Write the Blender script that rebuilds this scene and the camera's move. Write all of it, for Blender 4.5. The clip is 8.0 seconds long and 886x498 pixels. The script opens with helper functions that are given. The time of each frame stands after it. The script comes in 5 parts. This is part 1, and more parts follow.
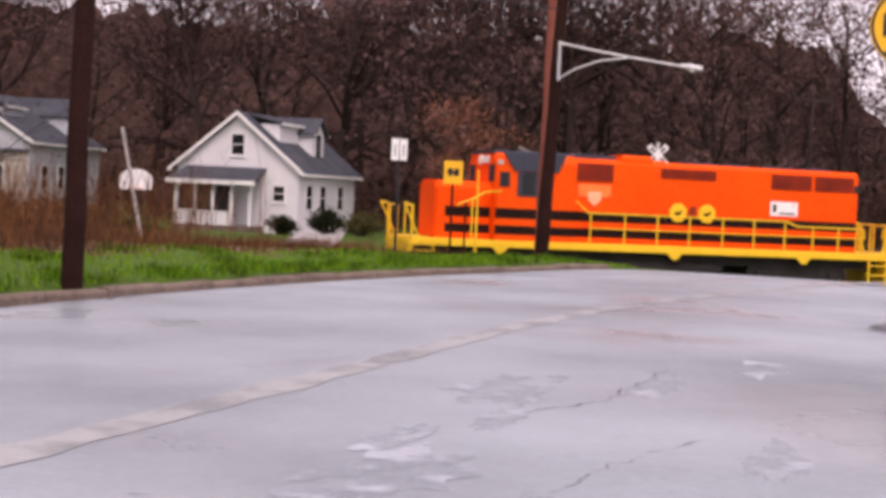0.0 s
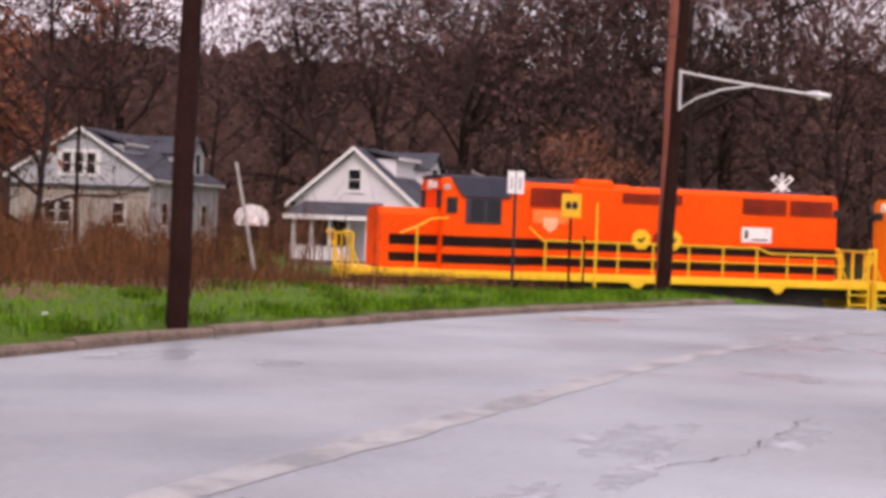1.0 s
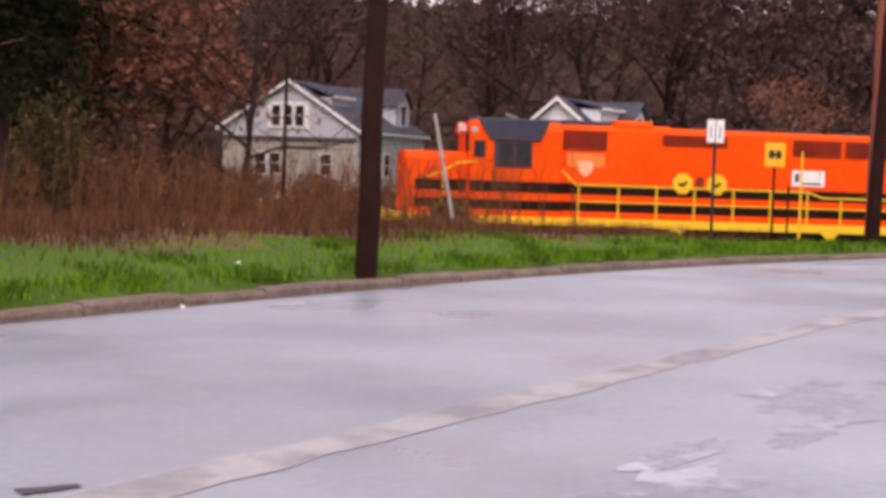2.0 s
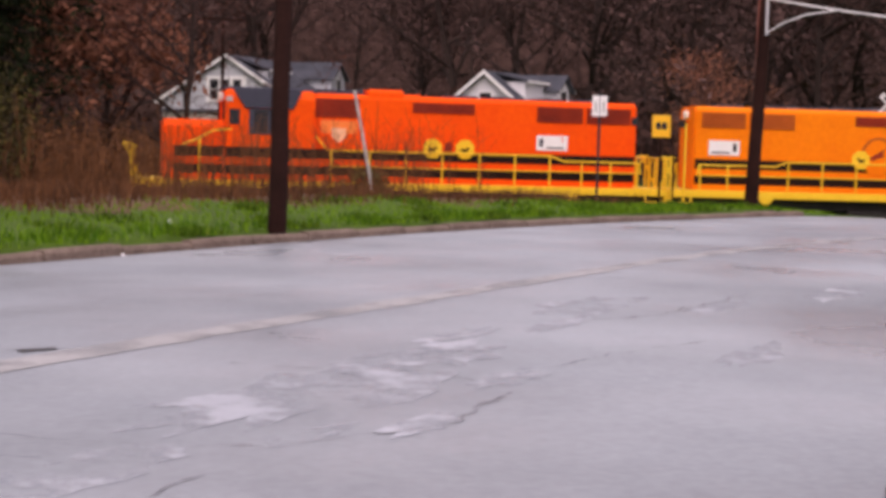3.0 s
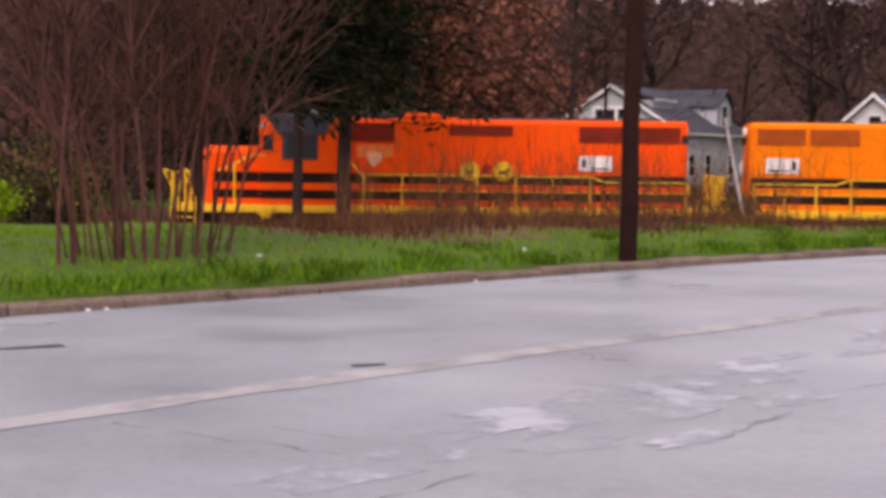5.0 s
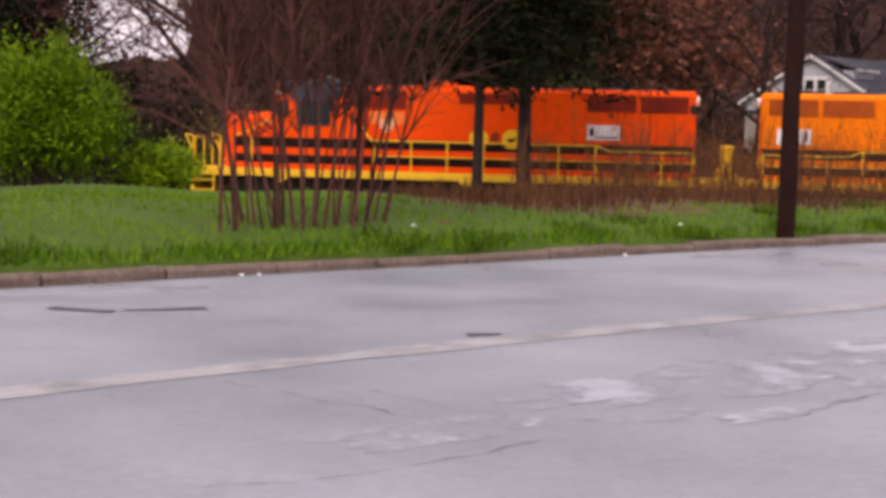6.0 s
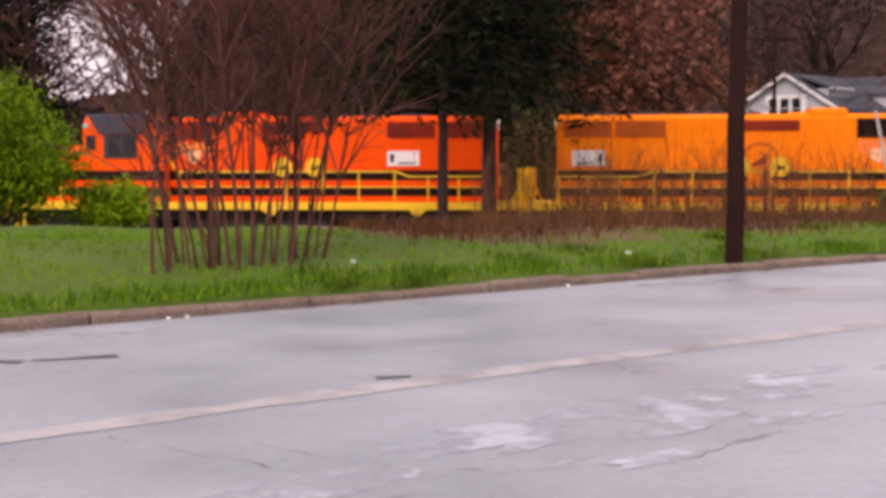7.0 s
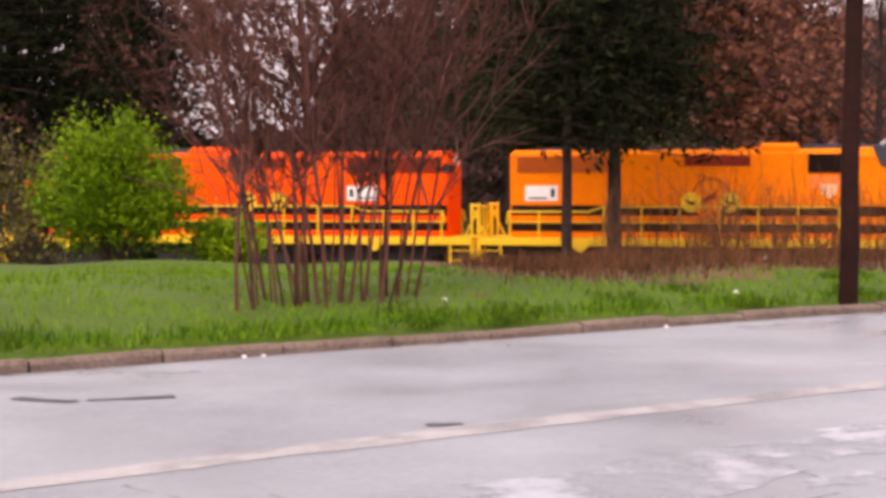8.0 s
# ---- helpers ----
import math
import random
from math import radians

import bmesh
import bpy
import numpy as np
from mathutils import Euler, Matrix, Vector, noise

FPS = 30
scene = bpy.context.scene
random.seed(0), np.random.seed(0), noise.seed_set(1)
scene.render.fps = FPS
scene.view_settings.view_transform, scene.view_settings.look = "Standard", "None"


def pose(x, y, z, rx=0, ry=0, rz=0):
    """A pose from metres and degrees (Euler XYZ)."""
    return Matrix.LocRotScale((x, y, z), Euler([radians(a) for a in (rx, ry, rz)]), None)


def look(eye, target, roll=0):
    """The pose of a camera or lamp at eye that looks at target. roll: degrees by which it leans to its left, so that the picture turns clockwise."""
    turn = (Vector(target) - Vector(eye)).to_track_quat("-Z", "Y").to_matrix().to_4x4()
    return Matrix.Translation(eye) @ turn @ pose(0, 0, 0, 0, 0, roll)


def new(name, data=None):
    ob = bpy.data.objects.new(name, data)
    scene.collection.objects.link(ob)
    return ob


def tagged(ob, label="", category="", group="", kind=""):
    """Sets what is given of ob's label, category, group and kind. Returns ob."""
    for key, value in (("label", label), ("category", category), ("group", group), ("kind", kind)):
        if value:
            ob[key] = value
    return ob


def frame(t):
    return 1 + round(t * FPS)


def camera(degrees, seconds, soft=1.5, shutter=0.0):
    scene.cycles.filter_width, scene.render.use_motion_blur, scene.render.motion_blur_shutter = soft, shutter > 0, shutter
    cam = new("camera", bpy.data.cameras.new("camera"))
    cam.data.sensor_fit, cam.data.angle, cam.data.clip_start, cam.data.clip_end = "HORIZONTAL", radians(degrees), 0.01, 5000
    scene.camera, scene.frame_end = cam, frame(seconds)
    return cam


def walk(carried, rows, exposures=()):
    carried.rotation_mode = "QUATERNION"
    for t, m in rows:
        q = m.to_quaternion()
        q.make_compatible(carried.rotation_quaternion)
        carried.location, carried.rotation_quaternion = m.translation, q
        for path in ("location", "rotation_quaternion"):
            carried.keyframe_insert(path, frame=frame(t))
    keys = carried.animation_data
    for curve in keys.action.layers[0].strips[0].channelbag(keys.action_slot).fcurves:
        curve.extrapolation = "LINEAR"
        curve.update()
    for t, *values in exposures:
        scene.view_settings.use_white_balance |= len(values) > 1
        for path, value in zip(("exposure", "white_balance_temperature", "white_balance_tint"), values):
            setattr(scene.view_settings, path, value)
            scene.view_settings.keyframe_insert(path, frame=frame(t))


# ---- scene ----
# ---------------------------------------------------------------- camera
def sight(x, y, z, yaw, pitch, roll):
    """A camera pose: yaw clockwise from +y, pitch up, roll, in degrees."""
    a, b = radians(yaw), radians(pitch)
    d = Vector((math.sin(a) * math.cos(b), math.cos(a) * math.cos(b), math.sin(b)))
    eye = Vector((x, y, z))
    return look(eye, eye + d * 10, roll)


cam = camera(32.5, 8.0, soft=3.9)
PATH = [
    (0.0, -0.40, 3.31, 1.38, 29.55, -2.02, 2.61),
    (0.1, -0.36, 3.36, 1.38, 29.67, -2.55, 2.30),
    (0.2, -0.33, 3.42, 1.38, 29.43, -2.18, 2.00),
    (0.3, -0.29, 3.47, 1.38, 29.26, -1.38, 1.69),
    (0.4, -0.25, 3.53, 1.38, 29.73, -0.27, 1.38),
    (0.5, -0.22, 3.58, 1.39, 30.56, 0.19, 1.08),
    (0.6, -0.17, 3.68, 1.38, 31.33, 0.17, 1.31),
    (0.7, -0.13, 3.77, 1.38, 30.77, -0.03, 1.54),
    (0.8, -0.08, 3.87, 1.38, 29.14, -0.38, 1.77),
    (0.9, -0.04, 3.97, 1.38, 26.80, -0.56, 2.00),
    (1.0, 0.01, 4.06, 1.37, 25.07, -0.90, 2.23),
    (1.1, 0.03, 4.08, 1.38, 24.40, -1.46, 2.13),
    (1.2, 0.06, 4.10, 1.38, 23.86, -1.89, 2.02),
    (1.3, 0.08, 4.11, 1.38, 23.21, -1.84, 1.92),
    (1.4, 0.11, 4.13, 1.39, 22.65, -1.67, 1.81),
    (1.5, 0.13, 4.15, 1.39, 22.25, -1.42, 1.70),
    (1.6, 0.16, 4.14, 1.38, 22.75, -1.51, 1.77),
    (1.7, 0.18, 4.13, 1.38, 22.83, -1.57, 1.83),
    (1.8, 0.21, 4.12, 1.37, 21.57, -1.81, 1.89),
    (1.9, 0.23, 4.11, 1.37, 19.39, -2.37, 1.95),
    (2.0, 0.26, 4.11, 1.37, 17.35, -3.04, 2.01),
    (2.2, 0.31, 4.12, 1.40, 17.58, -4.92, 2.32),
    (3.3, -0.46, -0.82, 1.43, 20.32, -3.77, 0.97),
    (3.5, -0.56, -1.14, 1.45, 20.87, -3.58, 0.55),
    (3.6, -0.51, -1.08, 1.45, 21.28, -3.39, 0.60),
    (3.7, -0.47, -1.03, 1.45, 21.37, -3.53, 0.66),
    (3.8, -0.42, -0.97, 1.45, 20.95, -3.83, 0.71),
    (3.9, -0.37, -0.91, 1.45, 19.27, -4.02, 0.76),
    (4.0, -0.32, -0.86, 1.45, 16.05, -4.00, 0.82),
    (4.1, -0.26, -0.79, 1.45, 12.86, -4.23, 0.74),
    (4.2, -0.20, -0.72, 1.46, 10.09, -4.61, 0.67),
    (4.3, -0.13, -0.65, 1.46, 8.17, -4.81, 0.60),
    (4.4, -0.07, -0.59, 1.46, 7.02, -4.91, 0.53),
    (4.5, -0.00, -0.52, 1.46, 6.33, -4.75, 0.45),
    (4.6, 0.04, -0.47, 1.46, 6.90, -4.54, 0.50),
    (4.7, 0.09, -0.41, 1.46, 7.51, -4.42, 0.54),
    (4.8, 0.13, -0.36, 1.47, 7.53, -4.17, 0.59),
    (4.9, 0.17, -0.31, 1.47, 6.44, -3.73, 0.63),
    (5.0, 0.22, -0.25, 1.47, 4.73, -3.31, 0.68),
    (5.1, 0.29, -0.19, 1.45, 2.18, -2.96, 0.64),
    (5.2, 0.36, -0.13, 1.42, 0.43, -2.86, 0.59),
    (6.3, 0.97, -0.83, 1.62, -2.80, -5.90, 1.27),
    (6.5, 1.10, -0.74, 1.64, -2.53, -6.50, 1.32),
    (6.7, 1.20, -0.63, 1.64, -2.03, -5.11, 0.74),
    (6.8, 1.26, -0.57, 1.65, -1.82, -4.64, 0.44),
    (7.0, 1.36, -0.46, 1.65, -2.29, -3.66, -0.14),
    (7.2, 1.47, -0.34, 1.66, -5.14, -2.77, 0.21),
    (7.3, 1.53, -0.28, 1.66, -6.47, -2.66, 0.39),
    (7.5, 1.64, -0.16, 1.67, -7.59, -3.59, 0.74),
    (7.7, 1.77, -0.07, 1.67, -7.65, -3.21, 0.42),
    (8.0, 1.96, 0.06, 1.67, -7.79, -2.37, -0.06),
]
walk(cam, [(r[0], sight(*r[1:])) for r in PATH], exposures=[(t, e, k, 28) for t, e, k in ((0, 0.65, 7050), (2.0, 0.7, 7050), (3.5, 0.4, 7050), (4.5, 0.55, 7100), (5.2, 0.6, 7150), (6.5, 0.5, 7150), (7.0, 0.75, 7300), (7.5, 0.95, 7400), (8, 1.05, 7600))])

# ---------------------------------------------------------------- world and sun
world = bpy.data.worlds.new("overcast")
scene.world = world
world.use_nodes = True
wn, wl = world.node_tree.nodes, world.node_tree.links
wn.clear()
sky = wn.new("ShaderNodeTexSky")
sky.sky_type, sky.sun_disc = "NISHITA", False
sky.sun_elevation, sky.sun_rotation = radians(50), radians(200)
sky.air_density, sky.dust_density, sky.ozone_density = 1.0, 6.0, 1.0
soften = wn.new("ShaderNodeMix")
soften.data_type = "RGBA"
soften.inputs[0].default_value = 0.8
soften.inputs[7].default_value = (9.2, 8.8, 9.6, 1)
wl.new(sky.outputs[0], soften.inputs[6])
wbg = wn.new("ShaderNodeBackground")
wbg.inputs[1].default_value = 0.1
wl.new(soften.outputs[2], wbg.inputs[0])
wout = wn.new("ShaderNodeOutputWorld")
wl.new(wbg.outputs[0], wout.inputs[0])
sun_data = bpy.data.lights.new("sun", "SUN")
sun_data.energy, sun_data.angle, sun_data.color = 0.9, radians(25), (1.0, 0.96, 0.9)
sun = new("sun", sun_data)
sun.matrix_world = look((-20, -40, 60), (0, 10, 0))


# ---------------------------------------------------------------- materials
def mat(name, dark, light, rough=0.8, scale=3.0, fine=40.0, bump=0.2, metal=0.0, spread=0.5, island=0.0, spec=0.3):
    """A two-scale noise material between two colours, with fine relief."""
    m = bpy.data.materials.new(name)
    m.use_nodes = True
    n, l = m.node_tree.nodes, m.node_tree.links
    b = n["Principled BSDF"]
    geo = n.new("ShaderNodeTexCoord")
    big, small = n.new("ShaderNodeTexNoise"), n.new("ShaderNodeTexNoise")
    big.inputs["Scale"].default_value, small.inputs["Scale"].default_value = scale, fine
    big.inputs["Detail"].default_value = small.inputs["Detail"].default_value = 5
    for t in (big, small):
        l.new(geo.outputs["Object"], t.inputs["Vector"])
    mixf = n.new("ShaderNodeMath")
    mixf.operation = "MULTIPLY_ADD"
    mixf.inputs[1].default_value = spread
    l.new(small.outputs[0], mixf.inputs[0])
    half = n.new("ShaderNodeMath")
    half.operation = "MULTIPLY"
    half.inputs[1].default_value = 1 - spread
    l.new(big.outputs[0], half.inputs[0])
    l.new(half.outputs[0], mixf.inputs[2])
    last = mixf.outputs[0]
    if island:
        g = n.new("ShaderNodeNewGeometry")
        oi = n.new("ShaderNodeObjectInfo")
        ad = n.new("ShaderNodeMath")
        ad.operation = "ADD"
        l.new(g.outputs["Random Per Island"], ad.inputs[0])
        l.new(oi.outputs["Random"], ad.inputs[1])
        mm = n.new("ShaderNodeMath")
        mm.operation = "MULTIPLY_ADD"
        mm.inputs[1].default_value = island
        l.new(ad.outputs[0], mm.inputs[0])
        sb = n.new("ShaderNodeMath")
        sb.operation = "SUBTRACT"
        sb.inputs[1].default_value = island
        l.new(last, sb.inputs[0])
        l.new(sb.outputs[0], mm.inputs[2])
        last = mm.outputs[0]
    ramp = n.new("ShaderNodeValToRGB")
    ramp.color_ramp.elements[0].position, ramp.color_ramp.elements[1].position = 0.3, 0.7
    ramp.color_ramp.elements[0].color, ramp.color_ramp.elements[1].color = (*dark, 1), (*light, 1)
    l.new(last, ramp.inputs[0])
    l.new(ramp.outputs[0], b.inputs["Base Color"])
    b.inputs["Roughness"].default_value, b.inputs["Metallic"].default_value = rough, metal
    b.inputs["Specular IOR Level"].default_value = spec
    if bump:
        bp = n.new("ShaderNodeBump")
        bp.inputs["Strength"].default_value, bp.inputs["Distance"].default_value = bump, 0.02
        l.new(small.outputs[0], bp.inputs["Height"])
        l.new(bp.outputs[0], b.inputs["Normal"])
    return m


M = {}
M["grass_ground"] = mat("grass_ground", (0.03, 0.062, 0.004), (0.07, 0.14, 0.008), 0.95, 0.35, 14, 0.6)
M["blade"] = mat("blade", (0.032, 0.10, 0.002), (0.135, 0.27, 0.008), 0.8, 0.4, 9, 0, island=0.45, spec=0.12)
M["weed"] = mat("weed", (0.03, 0.075, 0.004), (0.12, 0.20, 0.016), 0.8, 0.6, 9, 0, island=0.4, spec=0.1)
M["dry_ground"] = mat("dry_ground", (0.05, 0.03, 0.015), (0.16, 0.09, 0.045), 0.95, 0.5, 12, 0.7)
M["dry"] = mat("dry", (0.045, 0.018, 0.006), (0.19, 0.078, 0.028), 0.9, 0.6, 9, 0, island=0.35)
M["twig"] = mat("twig", (0.034, 0.013, 0.010), (0.135, 0.054, 0.040), 0.9, 0.6, 9, 0, island=0.4)
M["bark"] = mat("bark", (0.035, 0.025, 0.022), (0.11, 0.08, 0.07), 0.95, 2.0, 30, 0.8)
M["bark_far"] = mat("bark_far", (0.018, 0.012, 0.011), (0.06, 0.043, 0.038), 0.95, 0.5, 6, 0.3, spec=0.1)
M["crown_far"] = mat("crown_far", (0.048, 0.028, 0.026), (0.152, 0.090, 0.081), 0.95, 0.12, 2, 0, island=0.16, spec=0.1)
M["crown_rust"] = mat("crown_rust", (0.13, 0.046, 0.027), (0.32, 0.13, 0.078), 0.9, 0.4, 3, 0, island=0.4)
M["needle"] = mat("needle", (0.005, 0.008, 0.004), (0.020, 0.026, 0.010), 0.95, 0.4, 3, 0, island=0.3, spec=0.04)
M["leaf"] = mat("leaf", (0.06, 0.14, 0.002), (0.22, 0.34, 0.006), 0.7, 0.8, 6, 0, island=0.25, spec=0.1)
M["olive"] = mat("olive", (0.04, 0.036, 0.008), (0.15, 0.125, 0.02), 0.8, 0.8, 6, 0, island=0.4)
M["creosote"] = mat("creosote", (0.010, 0.004, 0.003), (0.034, 0.014, 0.011), 0.9, 1.5, 25, 0.5, spec=0.1)
M["redwood"] = mat("redwood", (0.16, 0.045, 0.03), (0.28, 0.09, 0.06), 0.8, 1.5, 25, 0.4)
M["galv"] = mat("galv", (0.45, 0.45, 0.46), (0.68, 0.68, 0.7), 0.45, 3, 40, 0.1, metal=0.6)
M["greypost"] = mat("greypost", (0.28, 0.27, 0.26), (0.48, 0.47, 0.45), 0.8, 3, 30, 0.3)
M["concrete"] = mat("concrete", (0.06, 0.040, 0.030), (0.25, 0.19, 0.155), 0.9, 2.2, 22, 0.5)
M["pale_concrete"] = mat("pale_concrete", (0.34, 0.32, 0.31), (0.52, 0.50, 0.49), 0.85, 0.8, 16, 0.2)
M["white_siding"] = mat("white_siding", (0.62, 0.62, 0.66), (0.82, 0.82, 0.84), 0.7, 0.6, 20, 0.1)
M["grey_siding"] = mat("grey_siding", (0.40, 0.42, 0.46), (0.58, 0.60, 0.64), 0.7, 0.6, 20, 0.1)
M["tan_siding"] = mat("tan_siding", (0.30, 0.27, 0.24), (0.46, 0.42, 0.38), 0.8, 0.6, 16, 0.1)
M["trim"] = mat("trim", (0.72, 0.72, 0.72), (0.84, 0.84, 0.84), 0.6, 2, 30, 0.05)
M["shingle"] = mat("shingle", (0.035, 0.04, 0.052), (0.10, 0.105, 0.125), 0.9, 1.0, 25, 0.5, spec=0.1)
M["dark_glass"] = mat("dark_glass", (0.01, 0.012, 0.014), (0.02, 0.022, 0.026), 0.25, 1, 5, 0, spec=0.3)
M["orange_red"] = mat("orange_red", (0.84, 0.062, 0.001), (0.97, 0.105, 0.001), 0.6, 0.5, 8, 0.03, spec=0.12)
M["orange"] = mat("orange", (0.82, 0.17, 0.001), (0.96, 0.24, 0.002), 0.6, 0.5, 8, 0.03, spec=0.12)
M["black_paint"] = mat("black_paint", (0.008, 0.004, 0.003), (0.024, 0.011, 0.008), 0.7, 1, 20, 0.05, spec=0.1)
M["grille_red"] = mat("grille_red", (0.16, 0.012, 0.004), (0.40, 0.035, 0.006), 0.7, 1.5, 18, 0.4)
M["grille_orange"] = mat("grille_orange", (0.36, 0.07, 0.006), (0.62, 0.13, 0.01), 0.7, 1.5, 18, 0.4)
M["crest_paint"] = mat("crest_paint", (0.85, 0.16, 0.02), (0.92, 0.27, 0.06), 0.6, 2, 14, 0.03)
M["crest_mark"] = mat("crest_mark", (0.8, 0.35, 0.16), (0.86, 0.55, 0.36), 0.6, 2, 14, 0.03)
M["yellow"] = mat("yellow", (0.72, 0.42, 0.01), (0.9, 0.60, 0.03), 0.45, 1.0, 12, 0.05)
M["roofgrey"] = mat("roofgrey", (0.022, 0.026, 0.042), (0.055, 0.06, 0.085), 0.7, 1.0, 12, 0.1)
M["underframe"] = mat("underframe", (0.008, 0.007, 0.007), (0.03, 0.027, 0.025), 0.8, 1.5, 12, 0.3)
M["steel"] = mat("steel", (0.10, 0.09, 0.085), (0.25, 0.22, 0.2), 0.4, 2, 20, 0.1, metal=0.8)
M["sign_white"] = mat("sign_white", (0.7, 0.7, 0.7), (0.85, 0.85, 0.85), 0.5, 3, 30, 0.02)
M["sign_yellow"] = mat("sign_yellow", (0.78, 0.40, 0.01), (0.88, 0.48, 0.02), 0.45, 2, 30, 0.02)
M["sign_black"] = mat("sign_black", (0.01, 0.01, 0.012), (0.025, 0.025, 0.03), 0.5, 3, 30, 0.02)
M["sign_red"] = mat("sign_red", (0.5, 0.02, 0.02), (0.65, 0.04, 0.03), 0.5, 3, 30, 0.02)
M["lens_red"] = mat("lens_red", (0.12, 0.005, 0.005), (0.25, 0.01, 0.01), 0.2, 3, 30, 0)
M["gravel"] = mat("gravel", (0.10, 0.09, 0.085), (0.26, 0.24, 0.22), 0.95, 3, 25, 0.8)
M["tie"] = mat("tie", (0.03, 0.022, 0.018), (0.09, 0.07, 0.06), 0.95, 2, 30, 0.5)
M["undergrowth"] = mat("undergrowth", (0.022, 0.012, 0.010), (0.085, 0.046, 0.038), 0.95, 0.15, 2, 0, island=0.2, spec=0.1)
# brown far woods, darkened so the colour carries the deep shade between trees
M["woods_far_shade"] = mat("woods_far_shade", (0.020, 0.011, 0.010), (0.115, 0.068, 0.060), 0.95, 0.16, 0.9, 0, spread=0.6, spec=0.05)
M["mud"] = mat("mud", (0.02, 0.016, 0.018), (0.085, 0.07, 0.07), 0.5, 2.5, 22, 0.8)
M["tar"] = mat("tar", (0.095, 0.1, 0.108), (0.17, 0.178, 0.19), 0.7, 2.0, 22, 0.5)
M["hole"] = mat("hole", (0.035, 0.034, 0.036), (0.09, 0.088, 0.09), 0.6, 3.0, 24, 0.6)
M["paint_line"] = mat("paint_line", (0.25, 0.265, 0.272), (0.37, 0.382, 0.385), 0.6, 0.8, 14, 0.2)
# pale repairs, with the sky's sheen on puddles lightened into the base colour
M["repair_sheen"] = mat("repair_sheen", (0.30, 0.34, 0.385), (0.42, 0.465, 0.51), 0.42, 1.2, 14, 0.15)
M["cream_light"] = mat("cream_light", (0.7, 0.66, 0.55), (0.85, 0.82, 0.72), 0.5, 2, 20, 0.05)


def asphalt():
    """Worn wet asphalt: aggregate, wide stains and damp sheen."""
    m = mat("asphalt", (0.140, 0.164, 0.184), (0.321, 0.369, 0.404), 0.6, 0.3, 16, 0.14, spread=0.24, spec=0.5)
    n, l = m.node_tree.nodes, m.node_tree.links
    b = n["Principled BSDF"]
    tc = n.new("ShaderNodeTexCoord")
    wet = n.new("ShaderNodeTexNoise")
    wet.inputs["Scale"].default_value, wet.inputs["Detail"].default_value = 0.35, 6
    l.new(tc.outputs["Object"], wet.inputs["Vector"])
    r = n.new("ShaderNodeMapRange")
    r.inputs[1].default_value, r.inputs[2].default_value = 0.35, 0.65
    r.inputs[3].default_value, r.inputs[4].default_value = 0.26, 0.7
    l.new(wet.outputs[0], r.inputs[0])
    l.new(r.outputs[0], b.inputs["Roughness"])
    return m


M["asphalt"] = asphalt()


def broken(m, scale, lo, hi):
    """Lets a thin layer break up into ragged islands by noise."""
    n, l = m.node_tree.nodes, m.node_tree.links
    tc, nz, rp = n.new("ShaderNodeTexCoord"), n.new("ShaderNodeTexNoise"), n.new("ShaderNodeMapRange")
    nz.inputs["Scale"].default_value, nz.inputs["Detail"].default_value, nz.inputs["Roughness"].default_value = scale, 8, 0.65
    rp.inputs[1].default_value, rp.inputs[2].default_value = lo, hi
    l.new(tc.outputs["Object"], nz.inputs["Vector"])
    l.new(nz.outputs[0], rp.inputs[0])
    l.new(rp.outputs[0], n["Principled BSDF"].inputs["Alpha"])


broken(M["mud"], 3.0, 0.41, 0.64)
broken(M["repair_sheen"], 1.8, 0.40, 0.60)
broken(M["paint_line"], 1.2, 0.22, 0.52)
broken(M["tar"], 3.0, 0.40, 0.66)


# ---------------------------------------------------------------- mesh helpers
def mesh_ob(name, verts, faces, material, parent=None, smooth=False):
    me = bpy.data.meshes.new(name)
    me.from_pydata([tuple(v) for v in verts], [], [tuple(f) for f in faces])
    me.materials.append(M[material])
    if smooth:
        me.polygons.foreach_set("use_smooth", [True] * len(me.polygons))
    me.update()
    ob = new(name, me)
    if parent is not None:
        ob.parent = parent
    return ob


def part(name, bm, material, parent=None, label=""):
    """Links a bmesh as one mesh object under a thing or a part."""
    bmesh.ops.recalc_face_normals(bm, faces=bm.faces)
    me = bpy.data.meshes.new(name)
    bm.to_mesh(me)
    bm.free()
    me.materials.append(M[material])
    ob = new(name, me)
    if parent is not None:
        ob.parent = parent
    return tagged(ob, label)


def thing(name, m, label, category, group="", kind=""):
    ob = new(name)
    ob.matrix_basis = m
    return tagged(ob, label, category, group, kind)


def add_box(bm, x0, x1, y0, y1, z0, z1, bevel=0.0):
    vs = [bm.verts.new((x, y, z)) for x in (x0, x1) for y in (y0, y1) for z in (z0, z1)]
    fs = [bm.faces.new([vs[i] for i in q]) for q in
          ((0, 1, 3, 2), (4, 6, 7, 5), (0, 4, 5, 1), (2, 3, 7, 6), (0, 2, 6, 4), (1, 5, 7, 3))]
    if bevel:
        es = list({e for f in fs for e in f.edges})
        bmesh.ops.bevel(bm, geom=es, offset=bevel, segments=2, affect="EDGES", profile=0.6)
    return bm


def box(x0, x1, y0, y1, z0, z1, bevel=0.0):
    return add_box(bmesh.new(), x0, x1, y0, y1, z0, z1, bevel)


